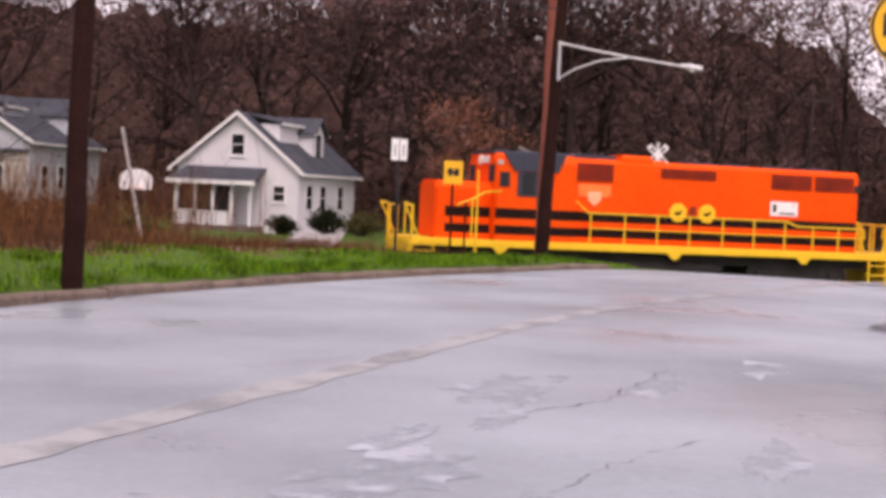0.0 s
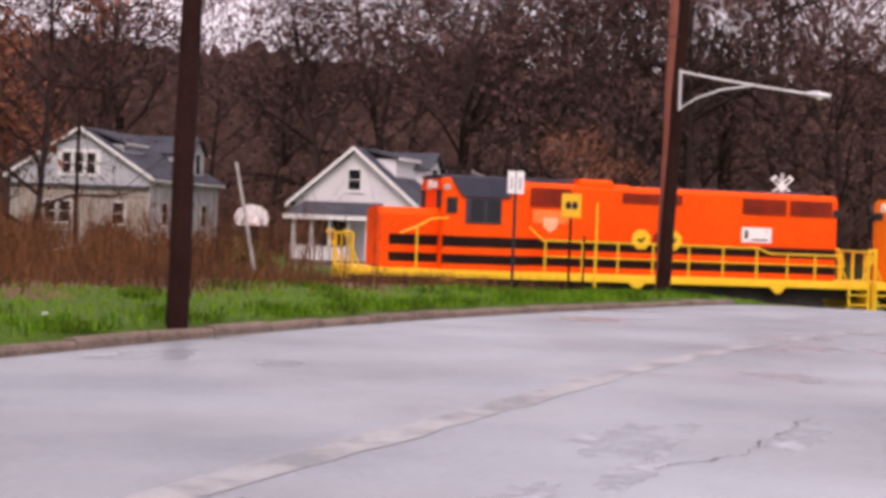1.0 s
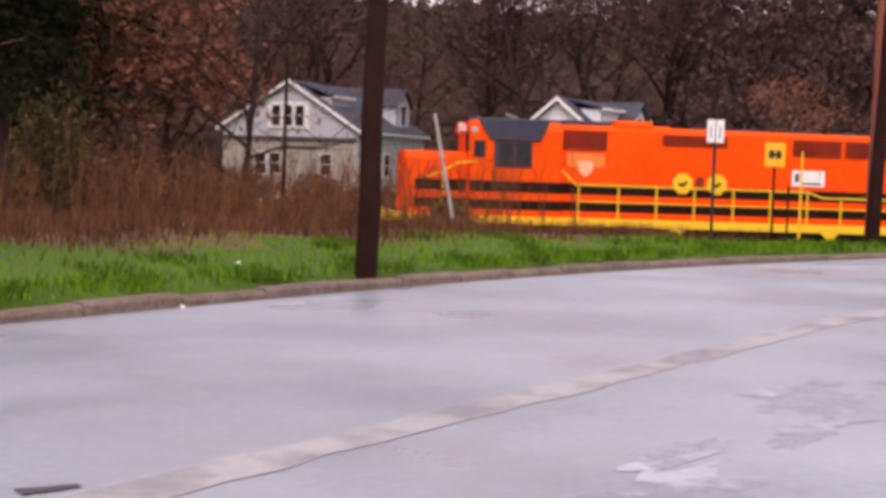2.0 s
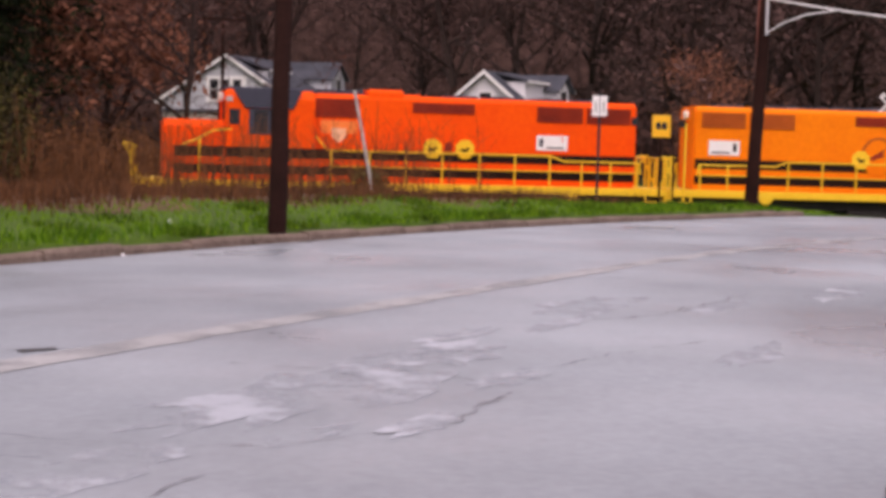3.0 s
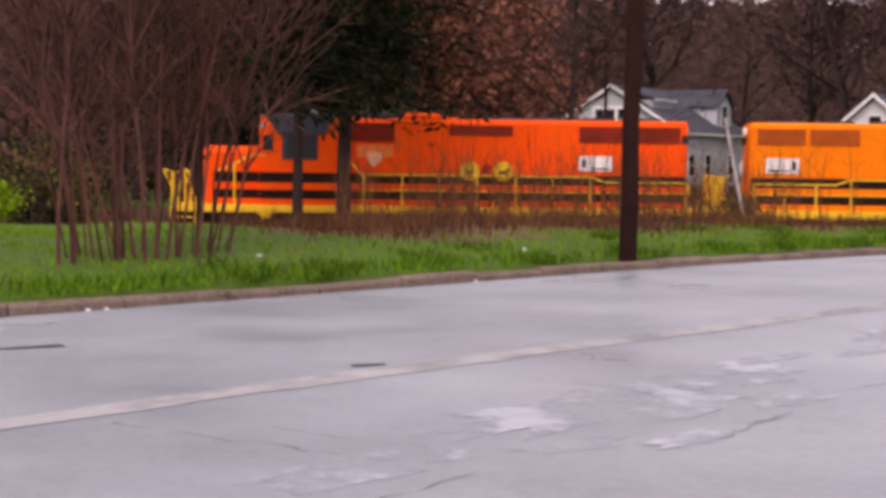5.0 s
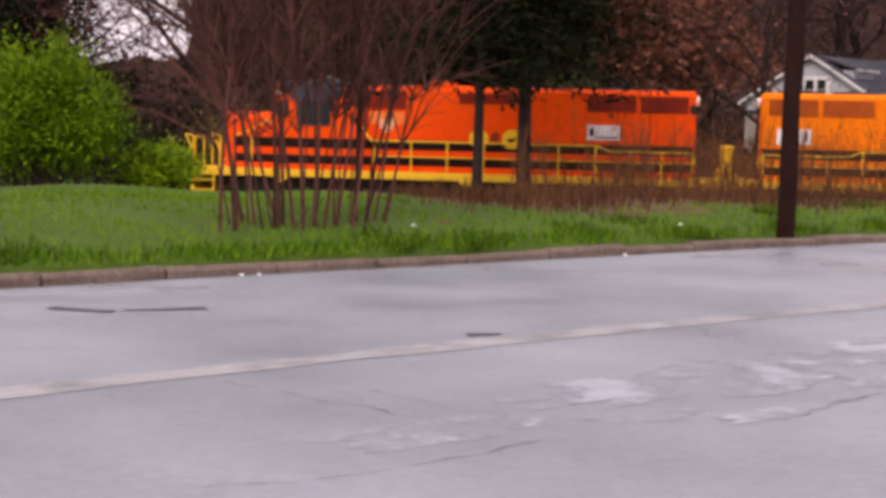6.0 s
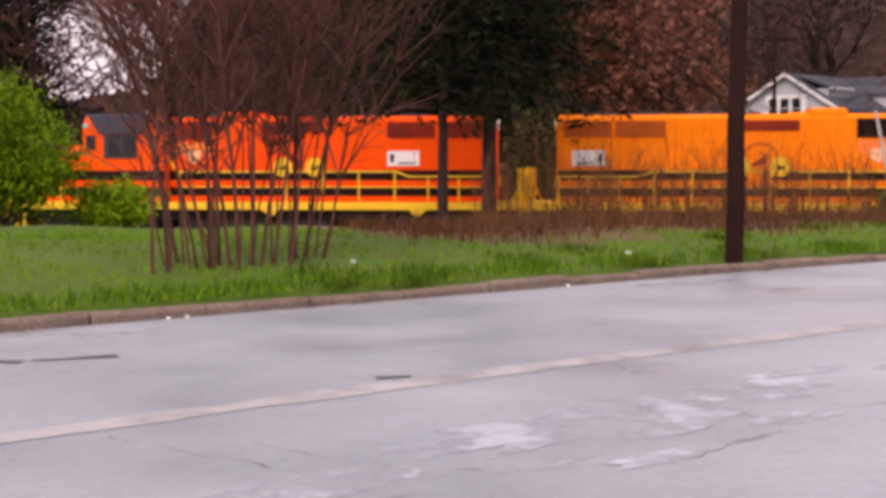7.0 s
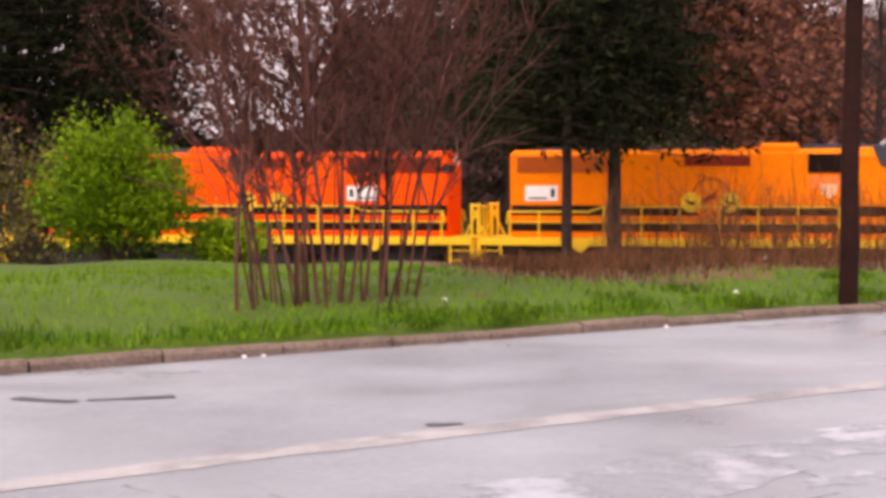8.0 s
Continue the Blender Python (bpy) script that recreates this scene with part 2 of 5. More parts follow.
def add_tube(bm, p0, p1, r0, r1=None, n=10, caps=True):
    r1 = r0 if r1 is None else r1
    p0, p1 = Vector(p0), Vector(p1)
    d = (p1 - p0).normalized()
    a = d.orthogonal().normalized()
    b = d.cross(a)
    ring = []
    for p, r in ((p0, r0), (p1, r1)):
        ring.append([bm.verts.new(p + (a * math.cos(k * math.tau / n) + b * math.sin(k * math.tau / n)) * r) for k in range(n)])
    for k in range(n):
        bm.faces.new((ring[0][k], ring[0][(k + 1) % n], ring[1][(k + 1) % n], ring[1][k]))
    if caps:
        bm.faces.new(ring[0][::-1])
        bm.faces.new(ring[1])
    return bm


def tube(p0, p1, r0, r1=None, n=10):
    return add_tube(bmesh.new(), p0, p1, r0, r1, n)


def pipe(points, r, n=8):
    bm = bmesh.new()
    for a, b in zip(points, points[1:]):
        add_tube(bm, a, b, r, r, n)
    return bm


def prism(outline, y0, y1):
    """Extrudes an outline in (x, z) from y0 to y1."""
    bm = bmesh.new()
    a = [bm.verts.new((x, y0, z)) for x, z in outline]
    b = [bm.verts.new((x, y1, z)) for x, z in outline]
    bm.faces.new(a)
    bm.faces.new(b[::-1])
    for i in range(len(a)):
        j = (i + 1) % len(a)
        bm.faces.new((a[i], b[i], b[j], a[j]))
    return bm


def disc(cx, cz, rx, rz, y0, y1, n=28, a0=0.0, a1=math.tau):
    k = n if a1 - a0 >= math.tau - 1e-6 else n + 1
    return prism([(cx + rx * math.cos(a0 + (a1 - a0) * i / n), cz + rz * math.sin(a0 + (a1 - a0) * i / n)) for i in range(k)], y0, y1)


def stalks(segs, sides=4):
    """Vertices and faces of many tapered limbs; segs: rows of p0, p1, r0, r1."""
    s = np.asarray(segs, float)
    p0, p1, r0, r1 = s[:, 0:3], s[:, 3:6], s[:, 6], s[:, 7]
    d = p1 - p0
    d /= np.linalg.norm(d, axis=1)[:, None] + 1e-9
    ref = np.where(np.abs(d[:, 2:3]) > 0.8, np.array([[1.0, 0, 0]]), np.array([[0, 0, 1.0]]))
    a = np.cross(d, ref)
    a /= np.linalg.norm(a, axis=1)[:, None] + 1e-9
    b = np.cross(d, a)
    n = len(s)
    v = np.zeros((n, 2, sides, 3))
    for k in range(sides):
        o = a * math.cos(k * math.tau / sides) + b * math.sin(k * math.tau / sides)
        v[:, 0, k] = p0 + o * r0[:, None]
        v[:, 1, k] = p1 + o * r1[:, None]
    base = np.arange(n)[:, None] * 2 * sides
    faces = np.concatenate([np.concatenate([base + k, base + (k + 1) % sides, base + sides + (k + 1) % sides, base + sides + k], 1) for k in range(sides)])
    return v.reshape(-1, 3), faces


def flakes(points, size, rng, flat=0.0, stretch=1.0):
    """Small tilted quads at the points, for leaves, buds and needles."""
    p = np.asarray(points, float)
    n = len(p)
    u = rng.normal(size=(n, 3))
    u /= np.linalg.norm(u, axis=1)[:, None]
    w = rng.normal(size=(n, 3))
    w[:, 2] *= 1 - flat
    w = np.cross(u, w)
    w /= np.linalg.norm(w, axis=1)[:, None] + 1e-9
    s = size * rng.uniform(0.55, 1.3, n)[:, None]
    v = np.stack([p - u * s * stretch, p - w * s * 0.6, p + u * s * stretch, p + w * s * 0.6], 1).reshape(-1, 3)
    f = np.arange(4 * n).reshape(n, 4)
    return v, f


def join(*sets):
    vs, fs, o = [], [], 0
    for v, f in sets:
        vs.append(v)
        fs += [tuple(int(i) + o for i in q) for q in f]
        o += len(v)
    return np.concatenate(vs), fs


# ---------------------------------------------------------------- ground, road, kerbs
KERB_X = (-120, -40, -10, -3.8, -2.4, 1.4, 5.5, 10.4, 15.5, 19, 30, 45, 60, 90, 200)
KERB_Y = (-105, -24, 6.6, 12.8, 14.1, 17.5, 21.3, 24.9, 27.9, 29.6, 34.3, 40.5, 46.5, 58, 100)
ROAD_W = 10.64
TH = radians(6)
TU, TN, TY, RAIL = Vector((math.cos(TH), -math.sin(TH), 0)), Vector((math.sin(TH), math.cos(TH), 0)), 48.8, -1.4


def smooth(a, b, x):
    t = np.clip((x - a) / (b - a), 0, 1)
    return t * t * (3 - 2 * t)


def kerb_dist(x, y):
    """Distance beyond the far kerb, roughly square to it; negative on the road."""
    k = np.interp(x, KERB_X, KERB_Y)
    s = (np.interp(x + 2, KERB_X, KERB_Y) - np.interp(x - 2, KERB_X, KERB_Y)) / 4
    return (y - k) / np.sqrt(1 + s * s)


def road_width(x):
    """The road narrows where the near verge bulges out round the warning sign."""
    return ROAD_W + 0.35 * smooth(-4.0, -1.5, x) - 2.45 * smooth(6.9, 8.0, x)


def road_z(x):
    return -1.38 * smooth(17, 42, x)


def ground_z(x, y):
    d = kerb_dist(x, y)
    prof = np.interp(y + 0.00325 * np.clip(x - 13, 0, 30) ** 2, (-50, 14, 20, 28, 31, 36, 40, 44, 46, 52, 60, 82, 106, 400), (0.3, 0.45, 0.43, 0.3, 0.14, -0.05, -0.35, -0.8, -1.52, -1.56, -1.4, -1.05, -1.38, -1.0))
    prof = prof - 0.4 * smooth(13, 20, x) * smooth(28, 35, y) * smooth(47, 42, y)
    prof = prof - 0.7 * smooth(3, -2, x) * smooth(25, 37, y) * smooth(47, 43, y)
    bumps = 0.04 * np.sin(x * 1.3 + 0.4 * y) + 0.03 * np.sin(0.9 * y - 0.7 * x)
    edge = road_z(x)
    far = edge + 0.14 + (prof + bumps - edge - 0.14) * smooth(0.1, 3.0, d)
    width = road_width(x + 0.62 * d)
    near = edge + 0.10 + bumps * smooth(0.3, 3, -width - d)
    under = edge - 0.13
    z = np.where(d > 0.28, far, np.where(d < -width - 0.12, near, under))
    return np.where((x > 17) & (d > 0) & (d < 4), np.minimum(z, edge + 0.12 * smooth(22, 17, x) - 0.02), z)


def make_ground():
    def axis(lo, a, b, hi, fine, n):
        g = np.linspace(0, 1, n) ** 2
        return np.unique(np.concatenate([a - (a - lo) * g, np.arange(a, b, fine), b + (hi - b) * g]))
    xs, ys = axis(-900, -16, 46, 900, 0.25, 26), axis(-500, -4, 56, 1600, 0.25, 26)
    gx, gy = np.meshgrid(xs, ys, indexing="ij")
    z = ground_z(gx, gy)
    v = np.stack([gx, gy, z], -1).reshape(-1, 3)
    nx, ny = len(xs), len(ys)
    i = (np.arange(nx - 1)[:, None] * ny + np.arange(ny - 1)[None]).ravel()
    f = np.stack([i, i + ny, i + ny + 1, i + 1], 1)
    ob = mesh_ob("ground", v, f.tolist(), "grass_ground", smooth=True)
    ob.data.materials.append(M["dry_ground"])
    cx, cy = gx[:-1, :-1].ravel(), gy[:-1, :-1].ravel()
    rag = 0.8 * np.sin(cx * 1.7 + np.sin(cy)) + 0.5 * np.sin(cy * 2.3 - cx * 0.6) + 0.5 * np.sin(cx * 5.1)
    front = np.where(cx > 0, 2.7 + rag * 0.5, 2.7 - cx * 2.4 + rag)
    dry = (kerb_dist(cx, cy) > front) & (cy < 72) & (cx > -60) & (cx < 19 + rag)
    ob.data.polygons.foreach_set("material_index", dry.astype(np.int32))
    tagged(ob, "rough green verge and dry ground falling to the railway", "ground", kind="structure")


def kerb_frame(s):
    """Points along the far kerb by x: place, along, outward normal."""
    x = np.asarray(s, float)
    y = np.interp(x, KERB_X, KERB_Y)
    yy = (np.interp(x - 1.5, KERB_X, KERB_Y) + y + np.interp(x + 1.5, KERB_X, KERB_Y)) / 3
    sl = (np.interp(x + 2, KERB_X, KERB_Y) - np.interp(x - 2, KERB_X, KERB_Y)) / 4
    q = np.sqrt(1 + sl * sl)
    return np.stack([x, yy], 1), np.stack([1 / q, sl / q], 1), np.stack([-sl / q, 1 / q], 1)


def make_road():
    xs = np.concatenate([np.linspace(-110, -14, 30), np.arange(-13, 60, 0.8), np.linspace(61, 190, 25)])
    p, _, n = kerb_frame(xs)
    offs = np.linspace(0.0, 1.0, 17)
    w = road_width(xs)
    rows = []
    for o in offs:
        q = p + n * (0.02 - o * (w + 0.04))[:, None]
        crown = 0.05 * (1 - (2 * o - 1) ** 2)
        rows.append(np.stack([q[:, 0], q[:, 1], road_z(xs) + crown], 1))
    v = np.stack(rows, 1).reshape(-1, 3)
    m, k = len(xs), len(offs)
    f = [(a * k + b, a * k + b + 1, (a + 1) * k + b + 1, (a + 1) * k + b) for a in range(m - 1) for b in range(k - 1)]
    road = mesh_ob("road", v, f, "asphalt", smooth=True)
    tagged(road, "worn grey asphalt road, damp and patched", "road", kind="structure")
    return road


def on_road(x, y):
    """A point of the road's surface."""
    o = float(kerb_dist(np.array(float(x)), np.array(float(y))))
    foot = x + o * 0.7
    w = float(road_width(np.array(foot)))
    return x, y, float(road_z(np.array(foot))) + 0.05 * (1 - (2 * (o + w / 2) / w) ** 2)


def strip(name, pts, width, material, parent, lift=0.014, rng=None, rough=0.3):
    """A thin ragged band along road points."""
    v, f = [], []
    for i, (x, y) in enumerate(pts):
        a, b = pts[max(i - 1, 0)], pts[min(i + 1, len(pts) - 1)]
        dx, dy = b[0] - a[0], b[1] - a[1]
        q = math.hypot(dx, dy) + 1e-6
        w = width * (1 + (rng.uniform(-rough, rough) if rng is not None else 0))
        for s in (-0.5, 0.5):
            p = on_road(x - dy / q * w * s, y + dx / q * w * s)
            v.append((p[0], p[1], p[2] + lift))
    for i in range(len(pts) - 1):
        f.append((2 * i, 2 * i + 1, 2 * i + 3, 2 * i + 2))
    return mesh_ob(name, v, f, material, parent)


def patch(name, x, y, along, across, material, parent, rng, lift=0.013):
    """A ragged flat patch of repair, sheen or mud on the road, long along it."""
    v, n = [], 26
    for k in range(n):
        a = k * math.tau / n
        r = rng.uniform(0.6, 1.2)
        u, w = along * r * math.cos(a), across * r * math.sin(a)
        p = on_road(x + 0.72 * u - 0.69 * w, y + 0.69 * u + 0.72 * w)
        v.append((p[0], p[1], p[2] + lift))
    c = on_road(x, y)
    v.append((c[0], c[1], c[2] + lift))
    return mesh_ob(name, v, [(k, (k + 1) % n, n) for k in range(n)], material, parent)


def make_kerbs():
    rng = np.random.default_rng(4)
    kerb = new("kerb")
    tagged(kerb, "weathered concrete kerb edging the grass verge", "kerb", kind="structure")
    for side, off, x0, x1 in (("far", 0.0, -14.0, 17.6), ("near", -ROAD_W, -9.0, 22.0)):
        x = x0
        while x < x1:
            step = 0.95 if side == "far" else 1.2
            p, a, n = kerb_frame([x, x + step - 0.02])
            if side == "near":
                off = -float(road_width(np.array(x)))
            o0, o1 = (off - 0.02, off + 0.15) if side == "far" else (off + 0.02, off - 0.06)
            h = (0.115 if side == "far" else 0.035) + rng.uniform(-0.03, 0.015)
            v = []
            for i in (0, 1):
                z = float(road_z(np.array(x)))
                hh = h + rng.uniform(-0.015, 0.015)
                inner, outer = p[i] + n[i] * o0, p[i] + n[i] * o1
                mid = p[i] + n[i] * (o0 + (0.03 if side == "far" else -0.03))
                v += [(*inner, z - 0.1), (*inner, z + hh - 0.035), (*mid, z + hh), (*outer, z + hh), (*outer, z - 0.1)]
            f = [(k, (k + 1) % 5, (k + 1) % 5 + 5, k + 5) for k in range(5)] + [(4, 3, 2, 1, 0), (5, 6, 7, 8, 9)]
            mesh_ob("kerb_stone", v, f, "concrete" if side == "far" else "greypost", kerb)
            x += step


def make_road_marks(road):
    rng = np.random.default_rng(11)
    p, _, n = kerb_frame(np.arange(-8, 40, 0.3))
    mid = p + n * -5.15
    strip("centre_line", [tuple(q) for q in mid.tolist()], 0.30, "paint_line", road, 0.005, rng, 0.25)
    for width, pts in CRACKS:
        fine = []
        for (ax, ay), (bx, by) in zip(pts, pts[1:]):
            m = max(2, int(math.hypot(bx - ax, by - ay) / 0.12))
            for k in range(m):
                t = k / m
                fine.append((ax + (bx - ax) * t + rng.normal() * 0.02, ay + (by - ay) * t + rng.normal() * 0.02))
        strip("crack", fine, width * 0.8, "tar", road, 0.006, rng, 0.85)
    for width, pts in HOLES:
        strip("pothole", pts, width, "hole", road, 0.008, rng, 0.5)
    # paler repairs and painted puddle sheen, both as light patches
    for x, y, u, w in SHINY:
        patch("patch", x, y, u, w, "repair_sheen", road, rng, 0.004)
    p, along, n = kerb_frame(np.arange(-10, 12, 0.4))
    edge = road_width(np.arange(-10, 12, 0.4))[:, None]
    for x, y, u, w in ((2.62, 4.5, 0.5, 0.13), (3.75, 5.72, 0.55, 0.17), (4.5, 6.3, 0.55, 0.15), (5.6, 7.0, 0.6, 0.14), (6.9, 8.2, 0.6, 0.14), (3.1, 5.2, 0.4, 0.1), (8.2, 9.4, 0.6, 0.15)):
        patch("mud", x, y, u, w, "mud", road, rng, 0.007)
    for o, w in ((0.16, 0.26),):
        strip("mud_margin", [tuple(q) for q in (p + n * (o - edge)).tolist()], w, "mud", road, 0.006, rng, 0.3)


CRACKS = [
    (0.018, [(-0.5, 5.4), (0.17, 5.77), (0.51, 6.13), (1.05, 6.71)]),
    (0.02, [(-0.02, 7.78), (0.51, 7.33), (0.97, 7.2), (1.43, 7.14)]),
    (0.024, [(1.43, 7.14), (2.29, 7.42), (2.84, 8.15), (3.12, 8.35)]),
    (0.024, [(1.64, 9.53), (2.08, 9.24), (2.75, 9.03), (3.01, 8.35)]),
    (0.018, [(-0.9, 7.9), (0.0, 7.3), (0.44, 6.91)]),
    (0.025, [(3.3, 8.9), (4.2, 9.6), (5.4, 10.2)]),
    (0.025, [(4.5, 11.2), (5.6, 11.6), (7.4, 13.2)]),
]
HOLES = [
    (0.10, [(-2.92, 11.22), (-2.72, 11.14), (-2.5, 11.08), (-2.36, 11.06)]),
    (0.11, [(-2.3, 11.14), (-2.1, 11.22), (-1.9, 11.32), (-1.7, 11.42)]),
    (0.10, [(0.46, 10.18), (0.58, 10.22), (0.7, 10.27)]),
]
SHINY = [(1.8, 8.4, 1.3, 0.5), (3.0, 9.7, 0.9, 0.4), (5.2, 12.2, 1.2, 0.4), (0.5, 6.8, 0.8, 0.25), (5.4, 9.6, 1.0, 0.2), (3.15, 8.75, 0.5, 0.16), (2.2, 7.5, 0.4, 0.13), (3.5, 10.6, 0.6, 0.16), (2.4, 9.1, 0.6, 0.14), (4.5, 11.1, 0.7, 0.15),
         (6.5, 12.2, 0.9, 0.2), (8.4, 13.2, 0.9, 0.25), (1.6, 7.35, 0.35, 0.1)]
make_ground()
ROAD = make_road()
make_road_marks(ROAD)


BEND0, BEND1, BEND = 8.0, 38.0, 0.0065


def rail_at(s):
    """Place and heading (degrees) on the track's centre line; it bends towards the road for s past 8 m."""
    d = min(max(s - BEND0, 0.0), BEND1 - BEND0)
    more = max(s - BEND1, 0.0)
    inward = BEND * d * d / 2 + BEND * d * more
    return TN * (TY - inward) + TU * s, -6 - math.degrees(BEND * d)


def make_track():
    t = thing("railway_track", pose(0, 0, 0), "rusty steel rails on dark ties in gravel", "track", kind="structure")

    def at(s, o, z):
        p, turn = rail_at(s)
        a = radians(turn)
        return (p.x - math.sin(a) * o, p.y + math.cos(a) * o, z)

    def sweep(bm, section, closed):
        rows = [[bm.verts.new(at(s, o, z)) for o, z in section] for s in range(-160, 161, 4)]
        n = len(section)
        for a, b in zip(rows, rows[1:]):
            for k in range(n if closed else n - 1):
                bm.faces.new((a[k], a[(k + 1) % n], b[(k + 1) % n], b[k]))
        return bm
    part("ballast", sweep(bmesh.new(), [(-2.6, RAIL - 0.42), (-1.6, RAIL - 0.14), (1.6, RAIL - 0.14), (2.6, RAIL - 0.42)], False), "gravel", t)
    for o in (-0.75, 0.75):
        bm = bmesh.new()
        for w, z0, z1 in ((0.07, -0.14, -0.11), (0.015, -0.11, -0.04), (0.036, -0.04, 0.0)):
            sweep(bm, [(o - w, RAIL + z0), (o + w, RAIL + z0), (o + w, RAIL + z1), (o - w, RAIL + z1)], True)
        part("rail", bm, "steel", t)
    tie = part("tie", box(-0.11, 0.11, -1.3, 1.3, -0.27, -0.13), "tie", t)
    for k in range(-75, 140):
        o = tie if k == -75 else new("tie", tie.data)
        o.parent = t
        p, turn = rail_at(k * 0.55)
        o.matrix_basis = pose(p.x, p.y, RAIL, 0, 0, turn)


make_track()


# ---------------------------------------------------------------- locomotives
def locomotive(name, paint, grille, label, second):
    L = thing(name, pose(0, 0, 0), label, "locomotive", "coupled locomotives")
    k = 0.932

    def X(m):
        return m * k - 7.65
    part("walkway", box(-8.55, 8.55, -1.5, 1.5, 1.36, 1.44), "yellow", L, "yellow steel walkway")
    sill = part("side_sill", box(-8.55, 8.55, -1.53, -1.40, 1.2, 1.36, 0.01), "yellow", L)
    part("side_sill", box(-8.55, 8.55, 1.40, 1.53, 1.2, 1.36, 0.01), "yellow", L)
    part("main_frame", box(-8.4, 8.4, -1.1, 1.1, 0.85, 1.36), "underframe", L)
    for s in (-1, 1):
        for x in (-5.6, 0.5, 5.3):
            part("jacking_bracket", prism([(x - 0.28, 1.21), (x + 0.28, 1.21), (x + 0.08, 1.0), (x - 0.08, 1.0)], s * 1.5 - 0.03, s * 1.5 + 0.03), "yellow", sill)
    # long hood with bevelled roof edges
    def hood_body(x0, x1, w, z0, z1, c):
        bm = bmesh.new()
        sec = [(-w, z0), (w, z0), (w, z1 - c), (w - c, z1), (-w + c, z1), (-w, z1 - c)]
        a = [bm.verts.new((x0, y, z)) for y, z in sec]
        b = [bm.verts.new((x1, y, z)) for y, z in sec]
        bm.faces.new(a)
        bm.faces.new(b[::-1])
        for i in range(6):
            j = (i + 1) % 6
            bm.faces.new((a[i], b[i], b[j], a[j]))
        es = [e for e in bm.edges if abs(e.verts[0].co.x - e.verts[1].co.x) < 1e-6]
        bmesh.ops.bevel(bm, geom=es, offset=0.06, segments=2, affect="EDGES")
        return bm
    W = 0.95
    hood = part("long_hood", hood_body(X(4.9), X(16.4), W, 1.44, 4.2, 0.14), paint, L)
    part("short_hood", hood_body(X(0), X(2.2), W, 1.44, 3.28, 0.22), paint, L)
    part("exhaust_housing", hood_body(X(6.8), X(8.05), 0.9, 4.1, 4.38, 0.1), paint, hood)
    part("blower_duct", hood_body(X(8.0), X(8.7), 0.8, 4.1, 4.25, 0.08), paint, hood)
    for x in (10.2, 11.6, 13.4, 15.0):
        fan = part("radiator_fan", tube((X(x), 0, 4.15), (X(x), 0, 4.28), 0.62, 0.6, 20), "roofgrey", hood)
        part("fan_hub", tube((X(x), 0, 4.28), (X(x), 0, 4.31), 0.16, 0.14, 12), "underframe", fan)
    for s in (-1, 1):
        def panel(x0, x1, z0, z1, material, nm, parent, deep=0.012, n=0):
            y0, y1 = sorted((s * (W - 0.02), s * (W + deep)))
            o = part(nm, box(X(x0), X(x1), y0, y1, z0, z1), material, parent)
            if n:
                for i in range(n):
                    zz = z0 + (z1 - z0) * (i + 0.5) / n
                    a, b = sorted((s * (W + deep - 0.004), s * (W + deep + 0.03)))
                    part("slat", box(X(x0) + 0.02, X(x1) - 0.02, a, b, zz - 0.018, zz + 0.018), material, o)
            return o
        for z0, z1 in ((2.14, 2.46), (1.63, 1.91)):
            panel(0.35, 16.35, z0, z1, "black_paint", "stripe", hood, 0.008)
        for z0, z1 in ((2.14, 2.46), (1.63, 1.91)):
            y0, y1 = sorted((s * 1.44, s * 1.458))
            part("stripe", box(X(1.99), X(4.93), y0, y1, z0, z1), "black_paint", L)
        panel(4.98, 6.5, 3.46, 4.04, "grille_red" if not second else "black_paint", "air_intake", hood, 0.02, 7)
        panel(8.35, 10.5, 3.68, 4.0, "grille_red", "radiator_shutter", hood, 0.02, 4)
        panel(12.75, 14.4, 3.5, 4.0, grille, "radiator_grille", hood, 0.02, 7)
        panel(14.55, 16.15, 3.5, 4.0, grille, "radiator_grille", hood, 0.02, 7)
        for i in range(9):
            x = 5.3 + i * 1.22
            y0, y1 = sorted((s * (W - 0.01), s * (W + 0.006)))
            d = part("hood_door", box(X(x), X(x + 1.17), y0, y1, 2.5, 3.4, 0.004), paint, hood)
            a, b = sorted((s * (W + 0.006), s * (W + 0.03)))
            part("latch", box(X(x + 1.05), X(x + 1.1), a, b, 2.9, 3.05), paint, d)
        # notice board with dark print bars
        nb = 14.75 if second else 12.75
        sg = panel(nb, nb + 1.12, 2.6, 3.08, "sign_white", "notice_board", hood, 0.03)
        for i, (a, b) in enumerate(((nb + 0.1, nb + 0.24), (nb + 0.36, nb + 1.0))):
            y0, y1 = sorted((s * (W + 0.03), s * (W + 0.034)))
            part("print_bar", box(X(a), X(b), y0, y1, 2.72 if i == 0 else 2.66, 2.98 if i == 0 else 2.71), "sign_black", sg)
        # emblem of yellow shields
        yy = (s * (W + 0.03), s * (W + 0.05))
        y0, y1 = min(yy), max(yy)
        if second:
            e = part("emblem", disc(X(9.62), 2.68, 0.62, 0.6, y0 - 0.008 * s * s, y1 - 0.012, 30), "orange", hood, "round painted emblem")
            part("emblem_arch", prism([(X(9.62) + r * math.cos(a), 2.75 + r * math.sin(a)) for r, seq in ((0.58, range(0, 13)), (0.50, range(12, -1, -1))) for a in [math.pi * q / 12 for q in seq]], y0, y1), "grille_orange", e)
